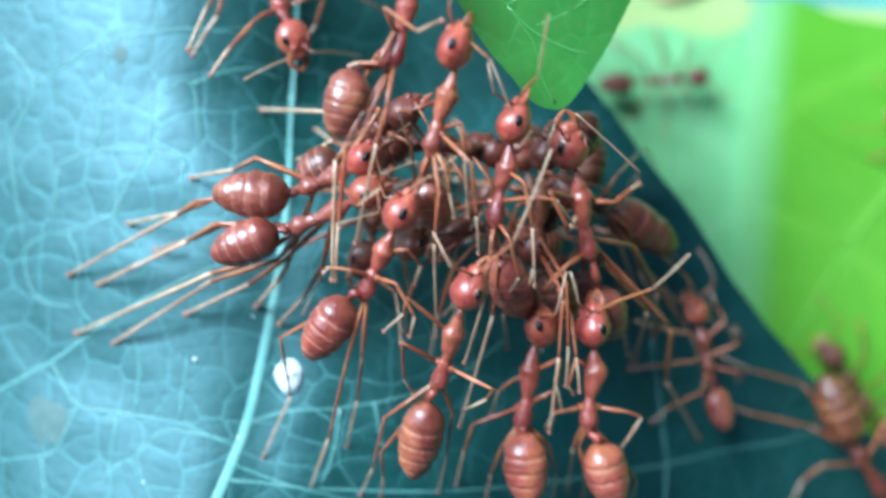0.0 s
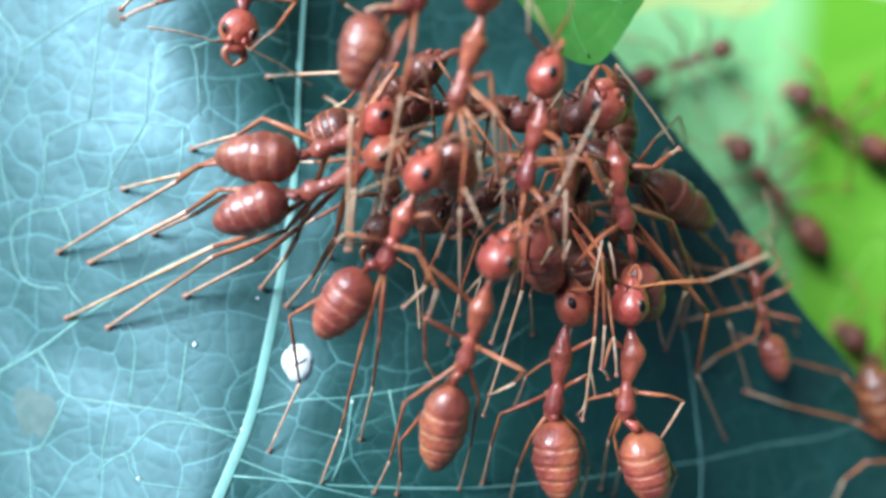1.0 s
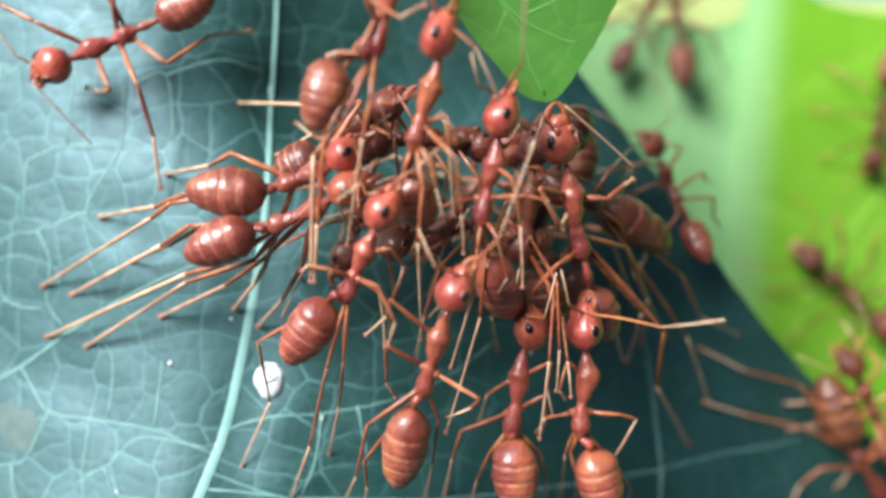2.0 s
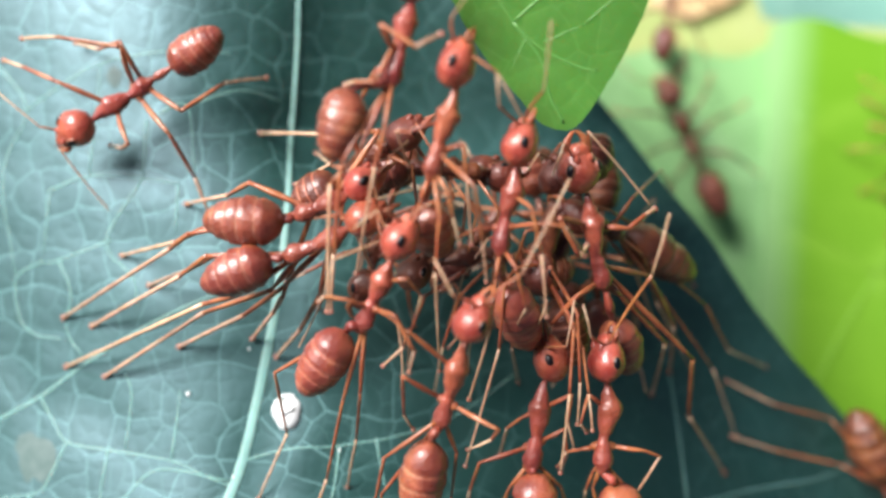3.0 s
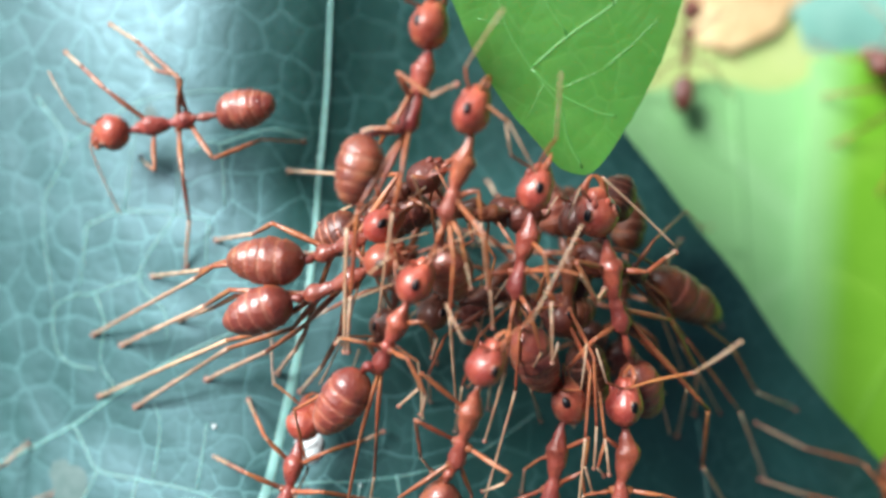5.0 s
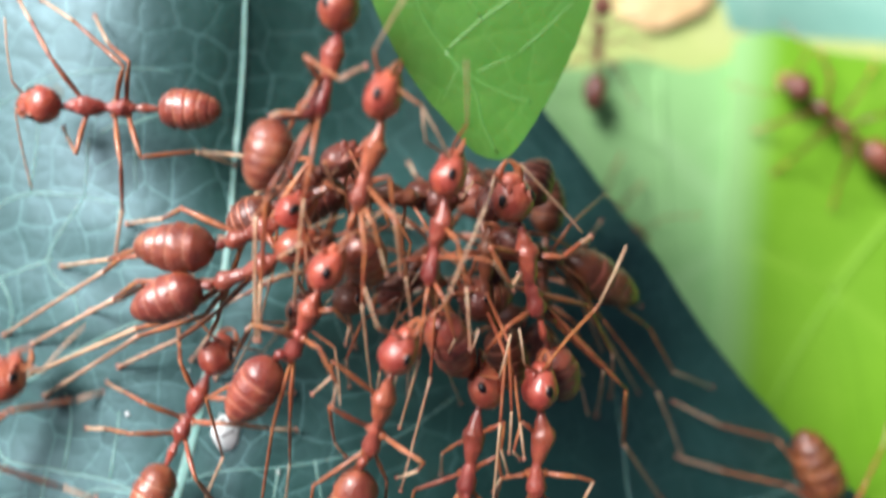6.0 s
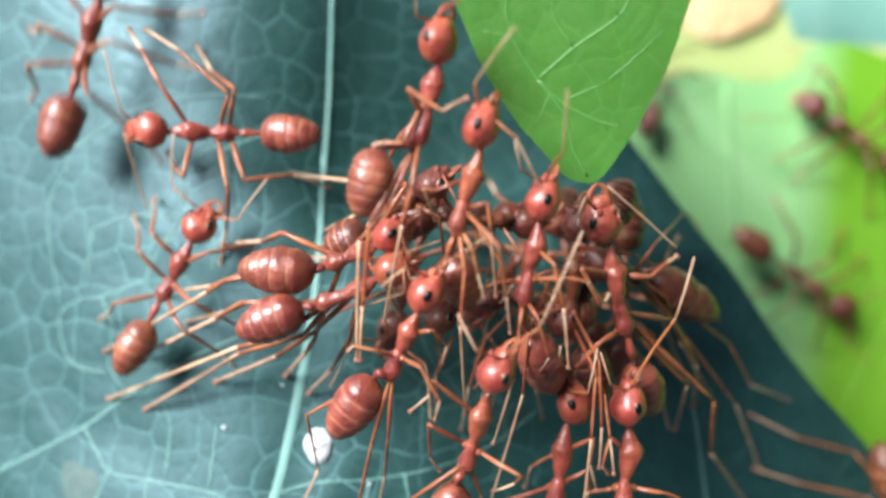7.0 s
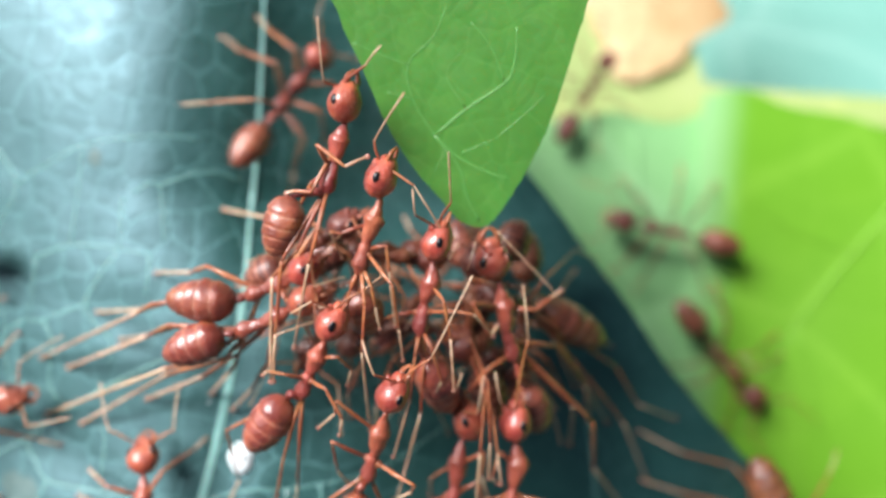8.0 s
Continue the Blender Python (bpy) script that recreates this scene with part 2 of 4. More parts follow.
def tube(bm, line, radii, sides=8, squash=1.0, up=(0, 0, 1), mats=None):
    """Rings along a line, closed at both ends; squash flattens along the up direction."""
    rings = []
    side = None
    for i, p in enumerate(line):
        way = (line[min(i + 1, len(line) - 1)] - line[max(i - 1, 0)]).normalized()
        if side is None:
            side = way.cross(Vector(up))
            if side.length < 0.05:
                side = way.cross(Vector((0.3, 1, 0.1)))
        side = (side - way * side.dot(way)).normalized()
        top = side.cross(way)
        rings.append([bm.verts.new(p + (side * math.cos(a) + top * math.sin(a) * squash) * max(radii[i], 0.004))
                      for a in (math.tau * k / sides for k in range(sides))])
    for i in range(len(rings) - 1):
        for k in range(sides):
            f = bm.faces.new((rings[i][k], rings[i][(k + 1) % sides], rings[i + 1][(k + 1) % sides], rings[i + 1][k]))
            if mats:
                f.material_index = mats[i]
    bm.faces.new(rings[0])
    bm.faces.new(list(reversed(rings[-1])))


def bead(bm, centre, axes, radii, rows=7, sides=10):
    """An ellipsoid with the given axes."""
    c = Vector(centre)
    a, b, n = axes
    grid = []
    for i in range(1, rows):
        th = math.pi * i / rows
        grid.append([bm.verts.new(c + n * (math.cos(th) * radii[2]) + (a * (math.cos(f) * radii[0]) + b * (math.sin(f) * radii[1])) * math.sin(th))
                     for f in (math.tau * k / sides for k in range(sides))])
    for i in range(len(grid) - 1):
        for k in range(sides):
            bm.faces.new((grid[i][k], grid[i][(k + 1) % sides], grid[i + 1][(k + 1) % sides], grid[i + 1][k]))
    bm.faces.new(grid[0])
    bm.faces.new(list(reversed(grid[-1])))


# ---- the dark leaf ----
def leaf_height(x, y):
    """The dark leaf lies almost flat, and bends down on both sides of its middle."""
    left = min(x + 5.0, 0.0)
    fold = min(max(-2.2 - 0.6 * y, -7.0), 3.0)
    deep = min(max((y - 1) / 8, 0.0), 1.0)
    deep = deep * deep * (3 - 2 * deep)
    step = -(2.2 + 1.3 * deep) * (1 + math.tanh((x - fold) / 5.8))
    bend = -0.24 * ((x - 8) + math.sqrt((x - 8) ** 2 + 36))
    arch = 0.011 * min(y + 2, 0.0) ** 2 * min(max(-(x + 4) / 8, 0.0), 1.0) * math.exp(-(y / 40) ** 2)
    return step + bend + arch - 0.010 * left * left + 0.00006 * abs(left) ** 3



RIM = [(-60, 60), (-45, 53), (-30, 44.5), (-20, 35.6), (-14, 30.6), (-11, 26.4), (-8, 23.0), (-5, 20.0), (-2, 17.5), (1, 15.2), (4, 13.0), (7, 10.9), (9, 9.4), (14, 5.2), (22, -0.5), (32, -6), (42, -8)]
FAR_RIM = [(-60, -50), (-20, -58), (0, -56), (15, -50), (28, -36), (37, -18), (42, -8.2)]


def along(table, y):
    return float(np.interp(y, [a for a, _ in table], [b for _, b in table]))


def ripple(x, y):
    return 0.22 * noise.noise(Vector((x * 0.11, y * 0.11, 3.0))) + 0.08 * noise.noise(Vector((x * 0.4, y * 0.4, 7.0)))


def dark_surface(x, y):
    trough = -0.5 * math.exp(-((x + 8 - 0.12 * y) / 1.6) ** 2)
    return leaf_height(x, y) + ripple(x, y) + trough * 0.5


def sheet(bm, rows, cols, left, right, ys, height):
    grid = []
    for j in range(rows + 1):
        y = ys[0] + (ys[1] - ys[0]) * j / rows
        a, b = left(y), right(y)
        line = []
        for i in range(cols + 1):
            x = a + (b - a) * i / cols
            line.append(bm.verts.new((x, y, height(x, y))))
        grid.append(line)
    for j in range(rows):
        for i in range(cols):
            bm.faces.new((grid[j][i], grid[j][i + 1], grid[j + 1][i + 1], grid[j + 1][i]))


def thick(ob, mm):
    mod = ob.modifiers.new("thickness", 'SOLIDIFY')
    mod.thickness = mm * MM
    mod.offset = -1
    ob.modifiers.new("crisp_rim", 'EDGE_SPLIT').split_angle = radians(50)
    return ob


MIDRIB = [(-11.6, -13.5), (-10.0, -9.3), (-9.2, -5.9), (-8.5, -2.2), (-8.1, 1.2), (-8.0, 4.1), (-8.1, 7.8), (-7.9, 11.5), (-7.8, 15.1), (-7.7, 18.7), (-7.7, 22.4)]
VEINS = [
    [(-25.6, -8.5), (-23.5, -7.5), (-20.4, -5.9), (-18.2, -4.4), (-15.4, -2.7), (-13.0, -1.5), (-10.1, -0.3), (-8.2, 0.6)],
    [(-9.8, -8.7), (-7.5, -8.1), (-5.2, -8.0), (-2.4, -7.6), (0.5, -6.7), (3.5, -4.8)],
    [(-10.6, -10.6), (-8.6, -11.4), (-6.3, -12.1), (-3.0, -13.1)],
    [(-10.9, -11.4), (-2.4, -12.3), (6.0, -12.6), (12.9, -12.4), (17.1, -12.0), (21.6, -11.8), (24.6, -10.9)],
    [(-20.4, -5.9), (-19.6, -7.0), (-18.7, -8.0), (-16.5, -8.3), (-13.2, -8.7), (-11.2, -9.5), (-10.1, -9.9)],
    [(-18.7, -8.0), (-19.8, -10.2), (-20.6, -10.6), (-24.0, -11.1)],
    [(-20.6, -10.6), (-20.1, -13.3)],
    [(-16.5, -8.3), (-16.9, -11.7)],
    [(-15.6, -8.2), (-15.4, -5.7), (-15.8, -4.6)],
    [(-13.2, -8.6), (-12.9, -5.4)],
    [(-16.9, -11.3), (-15.7, -10.6), (-14.9, -11.7), (-12.2, -12.0)],
    [(-20.1, 4.4), (-17.9, 5.1), (-15.0, 4.9), (-13.1, 4.6)],
    [(-20.1, 4.4), (-20.4, 1.2)],
    [(-20.4, 0.9), (-22.0, 0.0), (-21.7, -2.0), (-20.8, -2.8), (-19.2, -3.0)],
    [(-16.6, 1.9), (-19.5, 0.9), (-20.4, 0.8)],
    [(-15.0, 4.9), (-16.9, 1.8), (-15.4, 0.0), (-15.2, -1.4)],
    [(-13.2, 4.6), (-13.3, 2.3)],
    [(-19.5, 0.9), (-18.8, -0.6), (-19.0, -2.6), (-18.0, -3.9)],
    [(-17.9, 5.1), (-17.3, 10.7)],
    [(-14.9, 7.8), (-15.0, 4.9)],
    [(-21.5, 8.6), (-19.5, 9.7), (-17.3, 10.7), (-13.2, 11.3), (-10.7, 11.2)],
    [(-14.3, 8.1), (-12.9, 8.5), (-12.4, 5.2)],
    [(-10.3, -9.6), (-13.8, -9.1), (-15.6, -10.6)],
    [(-12.9, 8.5), (-10.4, 9.4), (-8.5, 9.0)],
    [(-23.6, 11.4), (-21.5, 8.6), (-22.9, 5.4), (-22.0, 0.0)],
    [(12.9, -12.4), (12.4, -8.4), (11.9, -5.1)],
    [(12.9, -12.4), (12.7, -15.6)],
    [(-5.2, -8.0), (-5.5, -10.2), (-6.1, -11.8)],
    [(-3.5, -7.7), (-3.0, -10.3)],
]
bm = bmesh.new()
sheet(bm, 150, 220, lambda y: along(FAR_RIM, y), lambda y: along(RIM, y) + 0.25 * noise.noise(Vector((y * 0.25, 5, 0))), (-60, 42), dark_surface)
dark_leaf = thick(part("dark_leaf", bm, DARK_BLADE), 0.3)
tagged(dark_leaf, "broad dark blue-green leaf with a pale net of veins", "leaf")


def vein_line(points, height, start, end, lift):
    pts = [Vector((x, y, height(x, y) + lift)) for x, y in points]
    line, rad = smooth_line(pts, [start + (end - start) * i / (len(pts) - 1) for i in range(len(pts))], 5)
    for p in line:
        p.z = height(p.x, p.y) + lift
    return line, rad


bm = bmesh.new()
tube(bm, *vein_line(MIDRIB, dark_surface, 0.27, 0.12, 0.0), 10, 0.16)
part("midrib", bm, VEIN, dark_leaf, "pale blue-green midrib")
for i, points in enumerate(VEINS):
    bm = bmesh.new()
    r = 0.085 if i == 0 else 0.05 if i < 4 or i > 24 else 0.052
    tube(bm, *vein_line(points, dark_surface, r, r * 0.6, 0.01), 6, 0.5)
    part("vein", bm, VEIN, dark_leaf)

# ---- the bright leaf above the chain ----
# Above y 16 the unseen lobe is widened to shade the dark leaf.
NEAR_LEFT = [(4.97, 6.04), (4.35, 6.16), (3.75, 6.5), (2.95, 7.42), (1.9, 8.55), (0.85, 10.05), (0.05, 11.6), (-0.6, 13.1), (-1.35, 14.6), (-2.2, 16.2), (-5.0, 17.7), (-10.0, 19.0), (-14.0, 21.4), (-12.5, 24.6), (-4.0, 26.8)]
NEAR_RIGHT = [(4.97, 6.04), (5.35, 6.2), (5.8, 6.68), (6.28, 7.4), (6.95, 8.5), (7.5, 9.6), (8.0, 10.75), (8.4, 12.0), (8.8, 13.4), (9.3, 15.2), (9.9, 17.4), (10.4, 19.4), (10.4, 22.0), (8.5, 24.8), (2.0, 26.8)]
NEAR_VEINS = [
    [(4.87, 6.33), (4.26, 7.46), (3.88, 8.8), (2.72, 10.23), (1.68, 11.86), (1.49, 13.34), (2.66, 14.57), (3.19, 15.8)],
    [(2.72, 10.23), (4.17, 11.41), (5.92, 12.57), (6.33, 13.51), (6.38, 14.94)],
    [(2.72, 10.23), (3.87, 9.24), (5.38, 8.54), (6.18, 8.36)],
    [(1.49, 13.3), (0.09, 13.77), (-1.03, 14.2)],
    [(5.92, 12.57), (5.21, 14.13), (4.3, 15.17)],
    [(4.17, 11.41), (3.24, 12.91), (4.1, 14.15)],
    [(1.68, 11.86), (0.54, 12.08)],
    [(5.56, 10.12), (6.86, 11.19), (7.72, 12.03)],
    [(3.98, 9.46), (5.56, 10.12)],
    [(3.29, 9.69), (2.62, 8.35)],
]


def near_height(x, y):
    return 5.6 + 0.3 * (y - 6.2) + 0.003 * (x - 4 + 0.1 * (y - 6)) ** 2 + 0.12 * noise.noise(Vector((x * 0.2, y * 0.2, 11)))


near_left, _ = smooth_line([(x, y, 0) for x, y in NEAR_LEFT], [0] * len(NEAR_LEFT), 6)
near_right, _ = smooth_line([(x, y, 0) for x, y in NEAR_RIGHT], [0] * len(NEAR_RIGHT), 6)
bm = bmesh.new()
grid = []
for j, (a, b) in enumerate(zip(near_left, near_right)):
    nick = 0.06 * noise.noise(Vector((j * 0.6, 2, 0)))
    grid.append([bm.verts.new((x, y, near_height(x, y))) for x, y in
                 ((a.x + (b.x - a.x) * k / 26 + nick * (1 - k / 13), a.y + (b.y - a.y) * k / 26) for k in range(27))])
for j in range(len(grid) - 1):
    for k in range(26):
        bm.faces.new((grid[j][k], grid[j][k + 1], grid[j + 1][k + 1], grid[j + 1][k]))
near_leaf = thick(part("bright_leaf", bm, NEAR_BLADE), 0.04)
tagged(near_leaf, "fresh mid-green leaf tip held in the jaws of ants", "leaf")
for i, points in enumerate(NEAR_VEINS):
    bm = bmesh.new()
    r = 0.05 if i < 3 else 0.03
    tube(bm, *vein_line(points, near_height, r, r * 0.5, 0.008), 8, 0.16)
    part("vein", bm, NEAR_VEIN, near_leaf)


# ---- leaves further down ----
def far_height(x, y):
    return -24.0 - 0.03 * (x - 24) + 0.6 * noise.noise(Vector((x * 0.05, y * 0.05, 20)))


def lower_leaf(name, label, material, outline_left, outline_right, ys, height, ribs, cols=24, rows=30):
    bm = bmesh.new()
    sheet(bm, rows, cols, lambda y: along(outline_left, y), lambda y: along(outline_right, y), ys, height)
    for v in bm.verts:
        edge = min(max((v.co.y - ys[1] + 7) / 7, 0.0), 1.0)
        v.co.y += 3.2 * edge * edge * noise.noise(Vector((v.co.x * 0.13, ys[1], 4.0)))
    leaf = tagged(thick(part(name, bm, material), 0.4), label, "leaf")
    for i, points in enumerate(ribs):
        bm = bmesh.new()
        r = 0.26 if i == 0 else 0.16
        tube(bm, *vein_line(points, height, r, r * 0.6, 0.0), 6, 0.4)
        part("midrib" if i == 0 else "vein", bm, material, leaf)
    return leaf


lower_leaf("lime_leaf", "bright lime-green leaf lying below the dark leaf", FAR_BLADE,
           [(-60, 16), (0, 22.5), (18, 23.5)], [(-60, 70), (0, 75), (18, 60)], (-60, 17.5), far_height,
           [[(44, 17), (38, 9), (31, 0), (26, -9), (22, -22)], [(36, 6), (30, 8), (25, 12)], [(31, 0), (27, 3), (23.5, 5)], [(38, 9), (40, 0), (40, -8)], [(31, 0), (33, -9), (33, -16)]])
lower_leaf("mint_leaf", "pale mint-green side of the folded leaf, sky sheen put into its colour", MINT_BLADE,
           [(-60, -20), (0, -5), (18, -4)], [(-60, 19.0), (0, 25.0), (18, 26.0)], (-60, 17.0), lambda x, y: far_height(x, y) - 0.7 + 0.05 * max(0.0, 22 - x),
           [[(18, 16), (18.5, 8), (19, 0), (18, -10)], [(18.4, 10), (15, 12), (10, 15)], [(18.8, 4), (14, 6), (9, 8)]])
lower_leaf("yellowing_leaf", "pale yellow ageing leaf behind the mint-green leaf", YELLOW_BLADE,
           [(12, 6), (28, 8)], [(12, 50), (20.0, 50), (21.2, 26), (28, 24)], (12, 28), lambda x, y: -33.0 - 0.03 * (y - 12),
           [[(10, 18), (24, 18.2), (45, 17.8)]])
lower_leaf("teal_leaf", "pale turquoise leaf far below the others", TEAL_BLADE,
           [(0, -30), (30, -30), (90, -10)], [(0, 110), (30, 120), (90, 90)], (0, 90), lambda x, y: -52.0 - 0.05 * x,
           [[(10, 40), (40, 34), (80, 30)], [(40, 34), (46, 26), (50, 18)], [(40, 34), (48, 44), (52, 56)]])
lower_leaf("dry_leaf", "dry orange-brown leaf caught between green leaves", DRY_BLADE,
           [(21.5, 18.5), (23, 16), (25, 16.8), (28, 14.5), (31, 16.2), (36, 18), (46, 23)], [(21.5, 20), (23, 23.5), (25, 24.5), (27.5, 28.5), (30, 27), (36, 30), (46, 24)], (21.5, 46),
           lambda x, y: -32.4 - 0.035 * (y - 20) - 0.02 * (x - 22) ** 2, [[(19, 22), (21, 28), (22.4, 40)]])
bm = bmesh.new()
sheet(bm, 24, 24, lambda y: -60000.0, lambda y: 60000.0, (-60000.0, 60000.0), lambda x, y: -900.0)
tagged(part("ground", bm, SOIL), "shaded ground covered with green leaf litter", "ground", kind="structure")

# ---- white fleck on the leaf ----
bm = bmesh.new()
rng = random.Random(5)
c = Vector((-7.75, -6.35, 0))
c.z = dark_surface(c.x, c.y)
ring = [c + Vector((math.cos(a) * (0.64 + 0.12 * rng.random()), math.sin(a) * (0.8 + 0.14 * rng.random()), 0)) for a in (math.tau * k / 22 for k in range(22))]
low = [bm.verts.new((p.x, p.y, dark_surface(p.x, p.y) - 0.02)) for p in ring]
mid = [bm.verts.new((c.x + (p.x - c.x) * 0.85, c.y + (p.y - c.y) * 0.85, dark_surface(p.x, p.y) + 0.22)) for p in ring]
top = bm.verts.new((c.x, c.y, c.z + 0.34))
for k in range(22):
    bm.faces.new((low[k], low[(k + 1) % 22], mid[(k + 1) % 22], mid[k]))
    bm.faces.new((mid[k], mid[(k + 1) % 22], top))
fleck = tagged(part("white_fleck", bm, WAX), "round white waxy scale with dark marks beside the leaf's midrib", "scale insect")
for x, y, turn in ((0.0, -0.1, 35), (0.2, 0.0, 25), (0.38, 0.1, 50)):
    bm = bmesh.new()
    way = Vector((math.cos(radians(turn)), math.sin(radians(turn)), 0))
    mark = c + Vector((x, y, 0.36 - 0.16 * x))
    bead(bm, mark, (way, Vector((-way.y, way.x, 0)), Vector((0, 0, 1))), (0.15, 0.06, 0.04), 6, 8)
    part("mark", bm, EYE, fleck, "dark mark")
for x, y, r in ((-12.5, -5.55, 0.11), (-14.9, -11.6, 0.08), (-10.2, -9.4, 0.07), (-5.2, -8.2, 0.07), (-9.6, -3.4, 0.06)):
    bm = bmesh.new()
    bead(bm, (x, y, dark_surface(x, y) + r * 0.4), (Vector((1, 0, 0)), Vector((0, 1, 0)), Vector((0, 0, 1))), (r, r * 1.1, r * 0.7), 6, 9)
    tagged(part("white_speck", bm, WAX), "tiny white speck lying on the dark leaf", "speck", "specks on the dark leaf")
for x, y, r in ((-16.6, 10.0, 0.5), (-20.4, -8.8, 1.25)):
    bm = bmesh.new()
    rng = random.Random(int(x * 10))
    rim = [bm.verts.new((px, py, dark_surface(px, py) + 0.005)) for px, py in
           ((x + math.cos(a) * r * (0.7 + 0.5 * rng.random()), y + math.sin(a) * r * (0.7 + 0.5 * rng.random())) for a in (math.tau * k / 16 for k in range(16)))]
    hub = bm.verts.new((x, y, dark_surface(x, y) + 0.06))
    for k in range(16):
        bm.faces.new((rim[k], rim[(k + 1) % 16], hub))
    part("scar", bm, SCAR, dark_leaf, "pale healed scar")


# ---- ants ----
SHELLS = {"red": (RED, TRUNK, BELLY), "dark": (DIM_RED, DIM_RED, DIM_RED), "amber": (DIM_RED, DIM_RED, AMBER), "brown": (BROWN, BROWN, BROWN), "dusky": (DIM_RED, DIM_RED, DIM_RED)}
HEAD_SHAPE = ((0.0, 0.05), (0.03, 0.36), (0.09, 0.6), (0.2, 0.85), (0.34, 0.99), (0.46, 1.0), (0.58, 0.93), (0.7, 0.8), (0.8, 0.64), (0.89, 0.48), (0.96, 0.36), (1.0, 0.2))
SEGMENTS = (0.0, 0.3, 0.5, 0.68, 0.84, 1.0)


def gaster_width(u):
    """Half-width of the gaster along its length: blunt at the waist, widest before the middle, drawn out to the tail."""
    v = min(max(u, 0.003), 0.997) ** 0.88
    return (1 - abs(2 * v - 1) ** 2.2) ** 0.56 * (1.05 - 0.16 * u)


def build_ant(at, head, face, eye, trunk, node, gaster, feelers, legs, girth=1.0, size=1.0, tint="red", stout=1.0, crown=None):
    """One ant, in parts, round an Empty at `at`. legs: hip (0 front, 1 middle, 2 hind), knee, ankle, foot. Returns the ant, its legs and its feelers."""
    shell, middle, belly = SHELLS[tint]
    limb_shell, tip_shell = (DIM_RED, LEG) if tint in ("brown", "dusky") else (LEG, SHIN)
    ant = new("weaver_ant")
    ant.empty_display_size = 0.002
    head, face, node = Vector(head), Vector(face), Vector(node)
    trunk = [Vector(p) for p in trunk]
    at = Vector(at)

    def add(name, bm, mat, parent=None, label="", o=None, po=None):
        return part(name, bm, mat, parent or ant, label, at if o is None else o, at if po is None else po)

    # head, jaws and eyes
    axis = (face - head).normalized()
    eye = Vector(eye).normalized()
    lateral = axis.cross(Vector(crown)) if crown else eye - axis * eye.dot(axis)
    lateral.normalize()
    dorsal = lateral.cross(axis)
    R = 0.84 * size
    back, front = head - axis * R * 1.04, head + axis * R * 1.27
    bm = bmesh.new()
    line = [back.lerp(front, s) for s, _ in HEAD_SHAPE]
    tube(bm, line, [r * R for _, r in HEAD_SHAPE], 18, 0.86, dorsal)
    for v in bm.verts:
        v.co += dorsal * (noise.noise(v.co * 1.7) * 0.07 * size) + lateral * (noise.noise(v.co * 1.7 + Vector((5, 0, 0))) * 0.06 * size)
    bead(bm, head + axis * R * 0.86 + dorsal * R * 0.3, (lateral, dorsal, axis), (0.42 * size, 0.2 * size, 0.36 * size), 7, 12)
    for sign in (1, -1):
        bead(bm, head + axis * R * 0.62 + dorsal * R * 0.6 + lateral * sign * R * 0.34, (lateral, dorsal, axis), (0.13 * size, 0.12 * size, 0.2 * size), 6, 9)
    head_part = add("head", bm, shell, o=head)
    for sign in (1, -1):
        if crown:
            way = (lateral * sign * 0.76 + dorsal * 0.62 + axis * 0.2).normalized()
        elif sign == 1:
            way = (eye - axis * min(0.15, eye.dot(axis)) * 0.5).normalized()
        else:
            way = (lateral * -1 + axis * eye.dot(axis)).normalized()
        bm = bmesh.new()
        spot = head + way * R * 0.93
        along_eye = (axis + dorsal * 0.25).normalized()
        along_eye = (along_eye - way * along_eye.dot(way)).normalized()
        bead(bm, spot, (along_eye, way.cross(along_eye), way), (0.25 * size, 0.165 * size, 0.12 * size), 8, 16)
        part("eye", bm, EYE, head_part, "glossy black eye", spot, head)
        bm = bmesh.new()
        bead(bm, spot - way * 0.03 * size, (along_eye, way.cross(along_eye), way), (0.29 * size, 0.205 * size, 0.1 * size), 6, 16)
        part("eye_rim", bm, SEAM, head_part, "", spot, head)
        bm = bmesh.new()
        root = front - axis * 0.3 * size + lateral * sign * 0.26 * size
        jaw, rad = smooth_line([root, root + axis * 0.32 * size + lateral * sign * 0.14 * size, root + axis * 0.68 * size - lateral * sign * 0.1 * size,
                                root + axis * 0.8 * size - lateral * sign * 0.34 * size], [0.19 * size, 0.17 * size, 0.09 * size, 0.02], 4)
        tube(bm, jaw, rad, 8, 0.6, dorsal)
        part("mandible", bm, LEG, head_part, "", root, head)
    feeler_parts = []
    for i, (elbow, tip) in enumerate(feelers):
        elbow, tip = Vector(elbow), Vector(tip)
        side = lateral if (elbow - head).dot(lateral) > 0 else -lateral
        root = head + axis * R * 0.75 + side * R * 0.42 + dorsal * R * 0.35
        bm = bmesh.new()
        line, rad = smooth_line([root, root.lerp(elbow, 0.5) + dorsal * 0.08, elbow], [0.05 * size, 0.06 * size, 0.048 * size], 5)
        tube(bm, line, rad, 7)
        feeler = add("antenna", bm, limb_shell, o=root)
        bm = bmesh.new()
        bend = (elbow + tip) / 2 + Vector((0.0, 0.0, 0.15))
        line, rad = smooth_line([elbow, bend, tip], [0.042 * size, 0.044 * size, 0.05 * size], 8)
        rad = [r * (1.0 if k % 2 else 0.86) for k, r in enumerate(rad)]
        tube(bm, line + [tip + (tip - bend).normalized() * 0.06], rad + [0.02], 7)
        part("flagellum", bm, tip_shell, feeler, "pale beaded antenna tip" if tip_shell is SHIN else "", elbow, root)
        feeler_parts.append(feeler)
    # trunk
    neck, fore, saddle, rear = trunk
    tail = rear + (rear - saddle).normalized() * 0.5 * size
